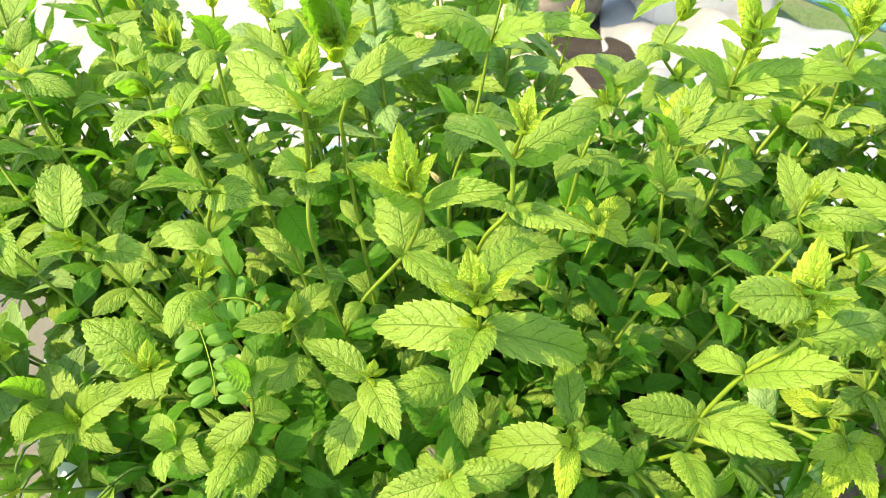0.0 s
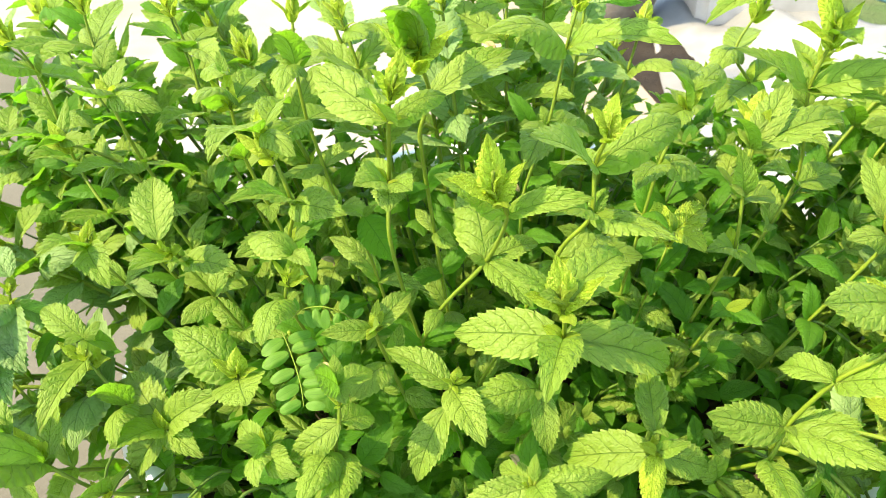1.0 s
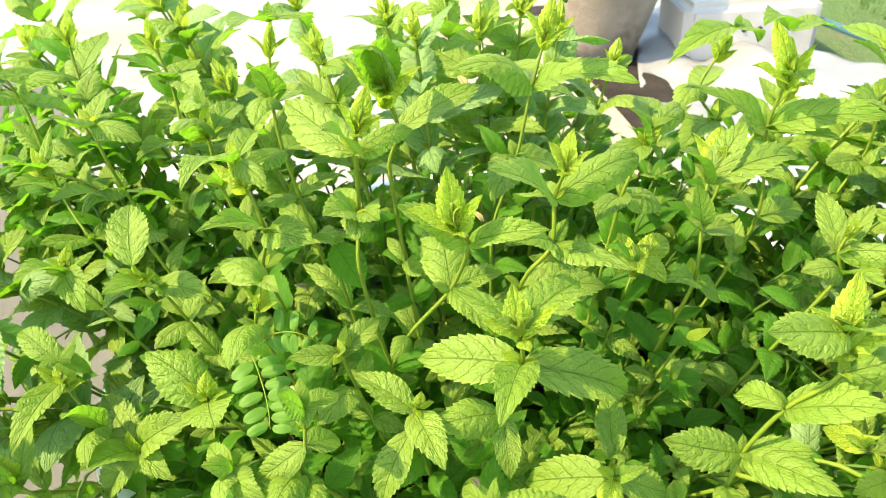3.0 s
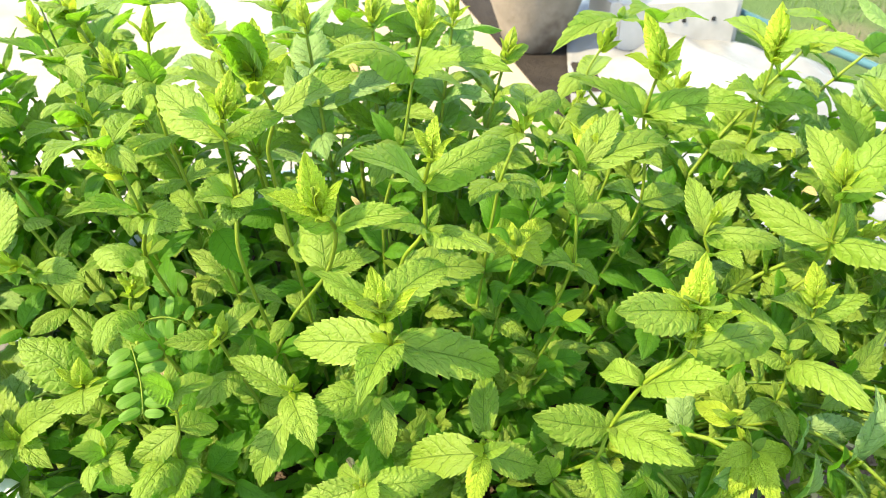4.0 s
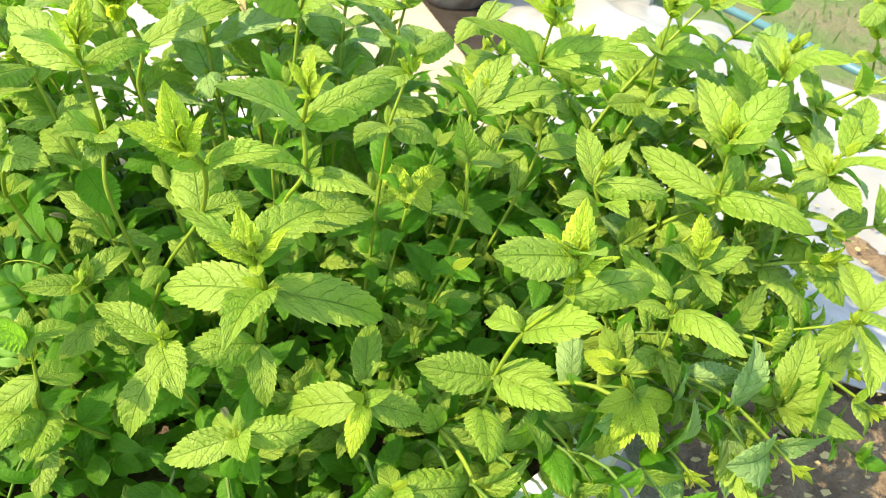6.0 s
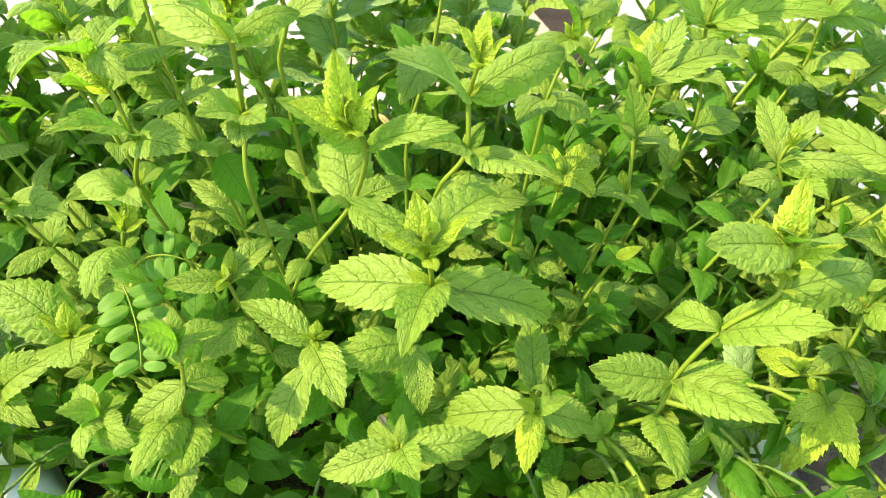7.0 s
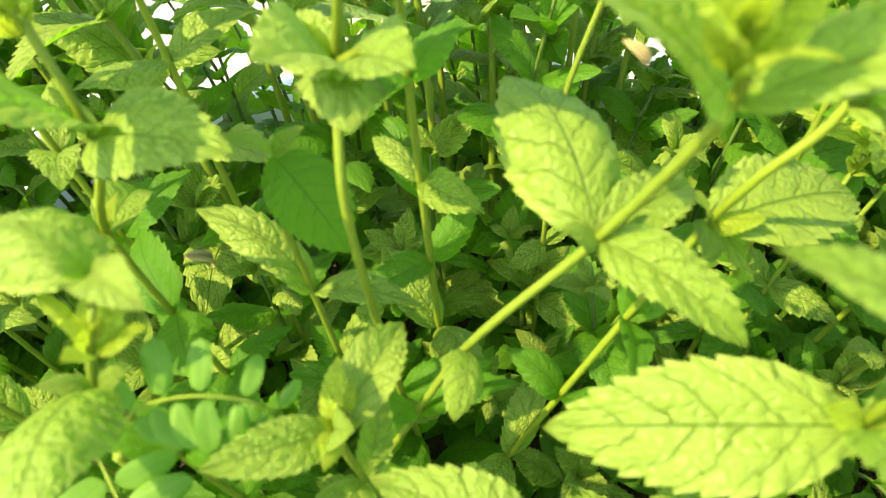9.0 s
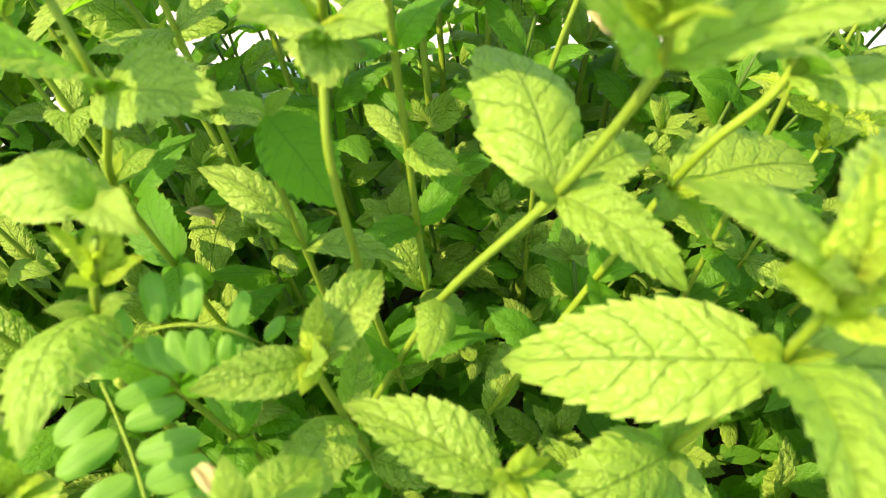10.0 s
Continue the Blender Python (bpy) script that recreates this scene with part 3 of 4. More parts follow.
mint_stem([(-0.004, 0.266, 0.429), (-0.003, 0.272, 0.407), (0.002, 0.281, 0.390), (-0.008, 0.300, 0.352), (-0.033, 0.312, 0.312), (-0.078, 0.335, 0.200)],
          [(2, (-0.025, 0.272, 0.416), 0.50), (2, (0.035, 0.270, 0.405), 0.36), (3, (0.013, 0.276, 0.344), 0.46), (3, (-0.018, 0.342, 0.367), 0.589), (3, (0.017, 0.316, 0.351), 0.494), (4, (-0.038, 0.288, 0.318), 0.494)], bud=0.034)
mint_stem([(-0.039, 0.300, 0.452), (-0.046, 0.305, 0.431), (-0.048, 0.310, 0.420), (-0.054, 0.328, 0.378), (-0.056, 0.322, 0.353), (-0.052, 0.330, 0.301), (-0.037, 0.364, 0.170)],
          [(2, (-0.085, 0.340, 0.434), 0.494), (2, (-0.024, 0.328, 0.424), 0.494), (2, (-0.052, 0.279, 0.448), 0.494), (3, (-0.065, 0.305, 0.393), 0.8075), (3, (-0.041, 0.308, 0.388), 0.855), (3, (-0.052, 0.306, 0.377), 0.855), (3, (-0.071, 0.353, 0.380), 0.494)], bud=0.024)
mint_stem([(-0.071, 0.338, 0.354), (-0.073, 0.340, 0.340), (-0.053, 0.365, 0.170)],
          [(0, (-0.056, 0.326, 0.334), 0.82)], bud=0.004, tone="dark")
mint_stem([(-0.031, 0.330, 0.467), (-0.035, 0.329, 0.442), (-0.033, 0.345, 0.415), (-0.040, 0.350, 0.393), (-0.029, 0.378, 0.170)],
          [(1, (-0.042, 0.297, 0.473), 0.494), (1, (-0.028, 0.365, 0.445), 0.494), (2, (0.007, 0.382, 0.425), 0.399), (1, (-0.032, 0.305, 0.474), 0.494)], bud=0.036)
mint_stem([(0.046, 0.400, 0.462), (0.034, 0.400, 0.413), (0.026, 0.400, 0.371), (0.012, 0.400, 0.324), (0.009, 0.414, 0.170)],
          [(1, (-0.008, 0.363, 0.439), 0.4275), (1, (0.085, 0.368, 0.428), 0.399), (2, (0.012, 0.352, 0.372), 0.494), (1, (0.063, 0.423, 0.399), 0.494), (0, (0.028, 0.355, 0.476), 0.494), (2, (0.053, 0.426, 0.347), 0.494)], bud=0.03)
mint_stem([(-0.115, 0.335, 0.416), (-0.113, 0.334, 0.404), (-0.104, 0.330, 0.367), (-0.113, 0.340, 0.336), (-0.081, 0.371, 0.170)],
          [(1, (-0.121, 0.286, 0.417), 0.4275), (1, (-0.112, 0.384, 0.400), 0.399), (2, (-0.074, 0.311, 0.373), 0.646), (2, (-0.123, 0.295, 0.390), 0.342), (1, (-0.092, 0.312, 0.404), 0.494), (3, (-0.130, 0.308, 0.352), 0.57), (3, (-0.112, 0.369, 0.330), 0.494)], bud=0.03)
mint_stem([(-0.138, 0.370, 0.420), (-0.141, 0.375, 0.399), (-0.142, 0.380, 0.366), (-0.102, 0.400, 0.170)],
          [(1, (-0.141, 0.336, 0.421), 0.494), (1, (-0.132, 0.413, 0.405), 0.494), (0, (-0.157, 0.391, 0.410), 0.494), (2, (-0.137, 0.346, 0.387), 0.494)], bud=0.024)
mint_stem([(-0.095, 0.288, 0.366), (-0.103, 0.289, 0.339), (-0.074, 0.334, 0.170)],
          [(1, (-0.104, 0.251, 0.346), 0.5225), (0, (-0.121, 0.309, 0.361), 0.57), (0, (-0.083, 0.273, 0.372), 0.494)], bud=0.02)
mint_stem([(-0.057, 0.285, 0.332), (-0.062, 0.284, 0.324), (-0.045, 0.330, 0.170)],
          [(1, (-0.046, 0.309, 0.328), 0.46), (1, (-0.085, 0.274, 0.331), 0.46), (1, (-0.058, 0.276, 0.335), 0.76)], bud=0.012)
mint_stem([(-0.072, 0.245, 0.327), (-0.075, 0.245, 0.304), (-0.081, 0.250, 0.277), (-0.058, 0.306, 0.170)],
          [(0, (-0.061, 0.266, 0.318), 0.589), (0, (-0.076, 0.229, 0.352), 0.57), (1, (-0.099, 0.237, 0.288), 0.57), (0, (-0.066, 0.231, 0.331), 0.855), (2, (-0.072, 0.213, 0.288), 0.57), (2, (-0.087, 0.209, 0.294), 0.494), (1, (-0.063, 0.262, 0.290), 0.665)], bud=0.013)
mint_stem([(-0.111, 0.240, 0.290), (-0.080, 0.299, 0.170)],
          [(0, (-0.129, 0.259, 0.288), 0.57), (0, (-0.111, 0.263, 0.279), 0.57), (0, (-0.106, 0.214, 0.299), 0.57), (0, (-0.090, 0.222, 0.296), 0.57), (0, (-0.116, 0.226, 0.311), 0.57)], bud=0.01)
mint_stem([(-0.125, 0.266, 0.324), (-0.129, 0.272, 0.305), (-0.091, 0.316, 0.170)],
          [(1, (-0.161, 0.285, 0.326), 0.70), (1, (-0.115, 0.244, 0.318), 0.855), (1, (-0.119, 0.276, 0.303), 0.494)], bud=0.022)
mint_stem([(-0.184, 0.280, 0.270), (-0.184, 0.284, 0.256), (-0.133, 0.330, 0.170)],
          [(1, (-0.146, 0.281, 0.286), 0.475), (1, (-0.214, 0.316, 0.267), 0.57), (1, (-0.207, 0.271, 0.226), 0.494), (1, (-0.194, 0.252, 0.279), 0.494), (1, (-0.157, 0.264, 0.255), 0.494), (1, (-0.215, 0.314, 0.269), 0.57)], bud=0.03)
mint_stem([(-0.158, 0.293, 0.372), (-0.161, 0.315, 0.344), (-0.116, 0.353, 0.170)],
          [(0, (-0.169, 0.327, 0.388), 0.57), (1, (-0.129, 0.303, 0.348), 0.57), (1, (-0.163, 0.274, 0.373), 0.4275)], bud=0.02)
mint_stem([(-0.215, 0.330, 0.356), (-0.219, 0.330, 0.343), (-0.158, 0.364, 0.170)],
          [(1, (-0.216, 0.359, 0.338), 0.494), (1, (-0.221, 0.296, 0.364), 0.494), (1, (-0.194, 0.299, 0.340), 0.494)], bud=0.022)
mint_stem([(-0.270, 0.330, 0.324), (-0.276, 0.330, 0.305), (-0.199, 0.364, 0.170)],
          [(0, (-0.295, 0.353, 0.329), 0.57), (1, (-0.259, 0.293, 0.286), 0.57), (1, (-0.278, 0.290, 0.308), 0.494), (1, (-0.264, 0.341, 0.279), 0.494), (1, (-0.282, 0.287, 0.272), 0.494)], bud=0.012, tone="pale")
mint_stem([(-0.220, 0.300, 0.305), (-0.226, 0.304, 0.288), (-0.203, 0.290, 0.265), (-0.146, 0.335, 0.170)],
          [(0, (-0.249, 0.318, 0.313), 0.494), (1, (-0.232, 0.255, 0.284), 0.399), (0, (-0.217, 0.319, 0.282), 0.494), (2, (-0.193, 0.253, 0.276), 0.494), (2, (-0.205, 0.267, 0.298), 0.494)], bud=0.03)
mint_stem([(-0.240, 0.250, 0.289), (-0.229, 0.250, 0.265), (-0.209, 0.255, 0.237), (-0.150, 0.310, 0.170)],
          [(0, (-0.269, 0.268, 0.297), 0.57), (1, (-0.242, 0.198, 0.296), 0.399), (1, (-0.252, 0.223, 0.314), 0.38), (1, (-0.237, 0.282, 0.278), 0.494), (2, (-0.206, 0.224, 0.263), 0.57), (2, (-0.213, 0.282, 0.225), 0.494), (0, (-0.236, 0.244, 0.318), 0.494)], bud=0.024)
mint_stem([(-0.283, 0.310, 0.300), (-0.284, 0.310, 0.285), (-0.265, 0.300, 0.253), (-0.191, 0.342, 0.170)],
          [(0, (-0.309, 0.333, 0.305), 0.57), (0, (-0.255, 0.293, 0.288), 0.57), (1, (-0.260, 0.279, 0.278), 0.57), (1, (-0.273, 0.275, 0.302), 0.5225), (2, (-0.269, 0.268, 0.276), 0.475), (2, (-0.272, 0.325, 0.230), 0.475)], bud=0.012, tone="pale")
mint_stem([(-0.330, 0.360, 0.301), (-0.324, 0.360, 0.291), (-0.292, 0.340, 0.285), (-0.206, 0.372, 0.170)],
          [(0, (-0.318, 0.340, 0.333), 0.494), (0, (-0.328, 0.394, 0.310), 0.57), (1, (-0.314, 0.322, 0.296), 0.57), (1, (-0.324, 0.400, 0.296), 0.57), (2, (-0.294, 0.370, 0.283), 0.494)], bud=0.014, tone="pale")
mint_stem([(-0.294, 0.290, 0.282), (-0.288, 0.280, 0.265), (-0.270, 0.270, 0.238), (-0.183, 0.328, 0.170)],
          [(0, (-0.282, 0.272, 0.309), 0.494), (0, (-0.268, 0.282, 0.295), 0.57), (1, (-0.276, 0.244, 0.289), 0.4275), (1, (-0.292, 0.310, 0.247), 0.57), (2, (-0.256, 0.232, 0.257), 0.4275), (2, (-0.243, 0.247, 0.239), 0.494)], bud=0.014)
mint_stem([(-0.284, 0.420, 0.443), (-0.269, 0.420, 0.405), (-0.266, 0.420, 0.342), (-0.250, 0.410, 0.313), (-0.180, 0.421, 0.170)],
          [(0, (-0.325, 0.447, 0.451), 0.494), (1, (-0.232, 0.406, 0.426), 0.342), (0, (-0.280, 0.390, 0.442), 0.494), (1, (-0.272, 0.381, 0.427), 0.38), (1, (-0.258, 0.457, 0.373), 0.494), (2, (-0.274, 0.388, 0.365), 0.494), (2, (-0.257, 0.467, 0.328), 0.494), (3, (-0.262, 0.377, 0.331), 0.494), (3, (-0.236, 0.443, 0.296), 0.494)], bud=0.024)
mint_stem([(-0.239, 0.440, 0.450), (-0.240, 0.438, 0.412), (-0.213, 0.389, 0.401), (-0.208, 0.394, 0.357), (-0.150, 0.410, 0.170)],
          [(1, (-0.268, 0.400, 0.429), 0.342), (1, (-0.236, 0.479, 0.430), 0.57), (1, (-0.255, 0.464, 0.414), 0.494), (2, (-0.203, 0.426, 0.389), 0.494), (2, (-0.213, 0.355, 0.422), 0.494), (2, (-0.180, 0.378, 0.398), 0.494), (2, (-0.210, 0.415, 0.415), 0.494), (3, (-0.215, 0.355, 0.364), 0.494), (3, (-0.196, 0.429, 0.331), 0.494)], bud=0.02)
mint_stem([(-0.241, 0.370, 0.395), (-0.237, 0.370, 0.385), (-0.212, 0.380, 0.364), (-0.153, 0.400, 0.170)],
          [(1, (-0.244, 0.333, 0.409), 0.399), (1, (-0.214, 0.363, 0.388), 0.494), (1, (-0.244, 0.402, 0.398), 0.285), (1, (-0.233, 0.333, 0.399), 0.494), (2, (-0.221, 0.345, 0.381), 0.494)], bud=0.02)
mint_stem([(-0.201, 0.460, 0.441), (-0.193, 0.460, 0.400), (-0.188, 0.450, 0.359), (-0.135, 0.450, 0.170)],
          [(1, (-0.205, 0.424, 0.432), 0.38), (1, (-0.185, 0.499, 0.402), 0.57), (1, (-0.192, 0.424, 0.418), 0.57), (1, (-0.160, 0.423, 0.406), 0.494), (2, (-0.204, 0.410, 0.370), 0.494), (2, (-0.177, 0.488, 0.337), 0.494)], bud=0.022)
mint_stem([(-0.199, 0.520, 0.409), (-0.197, 0.520, 0.388), (-0.204, 0.520, 0.350), (-0.147, 0.500, 0.170)],
          [(0, (-0.197, 0.483, 0.425), 0.494), (0, (-0.191, 0.559, 0.404), 0.494), (1, (-0.166, 0.496, 0.396), 0.494), (1, (-0.200, 0.481, 0.397), 0.494)], bud=0.02)
mint_stem([(-0.105, 0.400, 0.454), (-0.107, 0.390, 0.412), (-0.106, 0.390, 0.384), (-0.076, 0.407, 0.170)],
          [(1, (-0.106, 0.359, 0.444), 0.494), (1, (-0.102, 0.429, 0.403), 0.494), (1, (-0.105, 0.350, 0.418), 0.494), (0, (-0.108, 0.352, 0.468), 0.494), (0, (-0.095, 0.445, 0.435), 0.494), (2, (-0.096, 0.430, 0.367), 0.494), (2, (-0.116, 0.352, 0.393), 0.494)], bud=0.02)
mint_stem([(0.166, 0.405, 0.439), (0.172, 0.408, 0.413), (0.169, 0.415, 0.380), (0.176, 0.420, 0.317), (0.127, 0.428, 0.170)],
          [(0, (0.204, 0.434, 0.433), 0.4275), (0, (0.143, 0.375, 0.452), 0.494), (1, (0.173, 0.379, 0.421), 0.494), (2, (0.225, 0.395, 0.394), 0.38), (2, (0.122, 0.396, 0.415), 0.285), (2, (0.200, 0.390, 0.385), 0.4275), (3, (0.213, 0.444, 0.311), 0.494), (3, (0.148, 0.402, 0.340), 0.494), (2, (0.168, 0.444, 0.387), 0.494)], bud=0.038)
mint_stem([(0.163, 0.480, 0.417), (0.143, 0.470, 0.382), (0.155, 0.470, 0.361), (0.167, 0.470, 0.319), (0.120, 0.464, 0.170)],
          [(0, (0.116, 0.443, 0.410), 0.3325), (1, (0.121, 0.431, 0.385), 0.494), (1, (0.164, 0.515, 0.383), 0.494), (0, (0.188, 0.507, 0.401), 0.494), (2, (0.191, 0.497, 0.362), 0.494), (2, (0.126, 0.429, 0.364), 0.494)], bud=0.024)
mint_stem([(0.135, 0.385, 0.395), (0.122, 0.355, 0.377), (0.122, 0.352, 0.351), (0.122, 0.350, 0.318), (0.088, 0.378, 0.170)],
          [(1, (0.103, 0.339, 0.406), 0.494), (1, (0.145, 0.382, 0.400), 0.4275), (1, (0.176, 0.381, 0.379), 0.361), (2, (0.116, 0.349, 0.380), 0.494), (2, (0.146, 0.368, 0.342), 0.494), (3, (0.101, 0.328, 0.335), 0.494), (3, (0.143, 0.365, 0.295), 0.494)], bud=0.03)
mint_stem([(0.093, 0.365, 0.404), (0.090, 0.363, 0.396), (0.080, 0.360, 0.367), (0.058, 0.385, 0.170)],
          [(0, (0.093, 0.400, 0.408), 0.57), (0, (0.116, 0.399, 0.399), 0.399), (1, (0.064, 0.325, 0.398), 0.4275), (1, (0.080, 0.351, 0.422), 0.494), (2, (0.107, 0.386, 0.342), 0.494), (2, (0.063, 0.325, 0.375), 0.494)], bud=0.012)
mint_stem([(0.092, 0.360, 0.325), (0.066, 0.385, 0.170)],
          [(0, (0.114, 0.383, 0.327), 0.57), (0, (0.074, 0.386, 0.329), 0.494), (0, (0.101, 0.328, 0.335), 0.494), (0, (0.076, 0.336, 0.333), 0.494)], bud=0.012, tone="young")
mint_stem([(0.197, 0.345, 0.361), (0.192, 0.346, 0.340), (0.196, 0.345, 0.326), (0.141, 0.374, 0.170)],
          [(1, (0.188, 0.376, 0.361), 0.475), (1, (0.215, 0.367, 0.357), 0.399), (1, (0.233, 0.339, 0.338), 0.399), (2, (0.168, 0.329, 0.340), 0.494), (2, (0.202, 0.315, 0.342), 0.494)], bud=0.014)
mint_stem([(0.268, 0.365, 0.377), (0.275, 0.370, 0.347), (0.280, 0.375, 0.314), (0.283, 0.380, 0.294), (0.204, 0.400, 0.170)],
          [(1, (0.307, 0.386, 0.382), 0.57), (1, (0.262, 0.408, 0.377), 0.4275), (2, (0.236, 0.405, 0.331), 0.399), (2, (0.282, 0.373, 0.334), 0.494), (2, (0.326, 0.339, 0.312), 0.399), (1, (0.275, 0.340, 0.373), 0.494)], bud=0.024)
mint_stem([(0.265, 0.350, 0.311), (0.268, 0.350, 0.276), (0.193, 0.378, 0.170)],
          [(1, (0.300, 0.352, 0.292), 0.494), (1, (0.238, 0.347, 0.294), 0.494), (1, (0.267, 0.315, 0.281), 0.494), (1, (0.267, 0.380, 0.277), 0.494)], bud=0.028)
mint_stem([(0.239, 0.315, 0.284), (0.240, 0.312, 0.275), (0.238, 0.310, 0.248), (0.171, 0.349, 0.170)],
          [(0, (0.222, 0.367, 0.284), 0.285), (1, (0.259, 0.262, 0.292), 0.399), (1, (0.215, 0.311, 0.283), 0.494), (1, (0.252, 0.291, 0.280), 0.57), (2, (0.238, 0.280, 0.246), 0.494), (2, (0.213, 0.294, 0.248), 0.494)], bud=0.014)
mint_stem([(0.207, 0.290, 0.252), (0.214, 0.275, 0.248), (0.154, 0.324, 0.170)],
          [(1, (0.242, 0.284, 0.231), 0.494), (1, (0.188, 0.261, 0.255), 0.494), (1, (0.197, 0.256, 0.237), 0.57), (1, (0.219, 0.246, 0.236), 0.494), (0, (0.194, 0.316, 0.244), 0.494), (0, (0.197, 0.283, 0.268), 0.494), (1, (0.191, 0.253, 0.223), 0.57)], bud=0.016, tone="young")
mint_stem([(0.327, 0.305, 0.216), (0.326, 0.305, 0.203), (0.320, 0.310, 0.188), (0.202, 0.362, 0.170)],
          [(1, (0.283, 0.337, 0.208), 0.456), (1, (0.343, 0.330, 0.243), 0.5225), (1, (0.356, 0.297, 0.220), 0.494), (1, (0.321, 0.276, 0.210), 0.57), (1, (0.376, 0.286, 0.191), 0.399), (2, (0.299, 0.289, 0.194), 0.494)], bud=0.016)
mint_stem([(0.290, 0.290, 0.189), (0.304, 0.300, 0.186), (0.197, 0.353, 0.170)],
          [(0, (0.284, 0.242, 0.191), 0.57), (0, (0.298, 0.313, 0.183), 0.494), (0, (0.274, 0.277, 0.181), 0.57), (0, (0.270, 0.299, 0.186), 0.494), (0, (0.312, 0.279, 0.184), 0.494), (0, (0.309, 0.295, 0.191), 0.494)], bud=0.008)
mint_stem([(0.382, 0.340, 0.249), (0.379, 0.340, 0.239), (0.211, 0.389, 0.170)],
          [(1, (0.351, 0.333, 0.219), 0.57), (0, (0.388, 0.389, 0.256), 0.4275), (0, (0.369, 0.285, 0.269), 0.38), (0, (0.403, 0.353, 0.266), 0.494), (1, (0.373, 0.293, 0.223), 0.494)], bud=0.016)
mint_stem([(0.384, 0.420, 0.316), (0.379, 0.420, 0.300), (0.368, 0.420, 0.272), (0.219, 0.432, 0.170)],
          [(0, (0.413, 0.459, 0.341), 0.475), (1, (0.376, 0.469, 0.309), 0.38), (1, (0.392, 0.376, 0.331), 0.3325), (1, (0.343, 0.402, 0.298), 0.494), (2, (0.371, 0.372, 0.287), 0.494), (2, (0.356, 0.458, 0.271), 0.494), (1, (0.381, 0.380, 0.299), 0.494)], bud=0.022)
mint_stem([(0.352, 0.470, 0.368), (0.353, 0.470, 0.350), (0.341, 0.470, 0.320), (0.220, 0.463, 0.170)],
          [(1, (0.349, 0.523, 0.363), 0.38), (1, (0.369, 0.427, 0.381), 0.285), (1, (0.379, 0.483, 0.369), 0.494), (2, (0.300, 0.458, 0.346), 0.494), (2, (0.318, 0.498, 0.364), 0.57), (2, (0.399, 0.482, 0.314), 0.494)], bud=0.02)
mint_stem([(0.437, 0.520, 0.385), (0.450, 0.520, 0.344), (0.452, 0.520, 0.315), (0.217, 0.484, 0.170)],
          [(0, (0.409, 0.492, 0.378), 0.494), (0, (0.480, 0.538, 0.366), 0.494), (1, (0.423, 0.508, 0.345), 0.494), (1, (0.486, 0.528, 0.328), 0.494), (0, (0.440, 0.499, 0.364), 0.494)], bud=0.03)
mint_stem([(0.268, 0.480, 0.419), (0.270, 0.484, 0.393), (0.269, 0.490, 0.354), (0.271, 0.500, 0.314), (0.195, 0.486, 0.170)],
          [(1, (0.303, 0.431, 0.410), 0.285), (1, (0.251, 0.538, 0.399), 0.38), (0, (0.319, 0.506, 0.401), 0.38), (2, (0.277, 0.467, 0.378), 0.494), (2, (0.233, 0.463, 0.375), 0.494), (3, (0.291, 0.460, 0.336), 0.494), (3, (0.233, 0.470, 0.327), 0.494), (2, (0.317, 0.499, 0.343), 0.494), (3, (0.267, 0.451, 0.324), 0.494)], bud=0.038)
mint_stem([(0.067, 0.250, 0.290), (0.067, 0.245, 0.284), (0.048, 0.302, 0.170)],
          [(1, (0.026, 0.260, 0.261), 0.494), (1, (0.061, 0.221, 0.273), 0.494), (1, (0.079, 0.240, 0.296), 0.494), (1, (0.098, 0.255, 0.260), 0.494), (0, (0.070, 0.295, 0.289), 0.38)], bud=0.013)
mint_stem([(0.013, 0.228, 0.292), (0.012, 0.227, 0.284), (0.009, 0.289, 0.170)],
          [(1, (-0.022, 0.221, 0.275), 0.494), (1, (0.024, 0.239, 0.279), 0.494), (1, (0.047, 0.233, 0.282), 0.475), (1, (-0.004, 0.245, 0.275), 0.494), (1, (0.019, 0.202, 0.299), 0.494)], bud=0.016)
mint_stem([(0.080, 0.225, 0.241), (0.058, 0.288, 0.170)],
          [(0, (0.076, 0.249, 0.234), 0.494), (0, (0.122, 0.242, 0.220), 0.475), (0, (0.061, 0.202, 0.259), 0.494), (0, (0.090, 0.197, 0.260), 0.494)], bud=0.014)
mint_stem([(0.108, 0.318, 0.276), (0.112, 0.330, 0.262), (0.081, 0.364, 0.170)],
          [(0, (0.128, 0.325, 0.272), 0.57), (0, (0.099, 0.302, 0.283), 0.57), (0, (0.112, 0.299, 0.280), 0.57)], bud=0.006, tone="dark")
mint_stem([(0.114, 0.322, 0.302), (0.112, 0.328, 0.290), (0.081, 0.362, 0.170)],
          [(0, (0.127, 0.305, 0.306), 0.57), (0, (0.102, 0.308, 0.310), 0.57), (0, (0.115, 0.340, 0.294), 0.57)], bud=0.006, tone="dark")


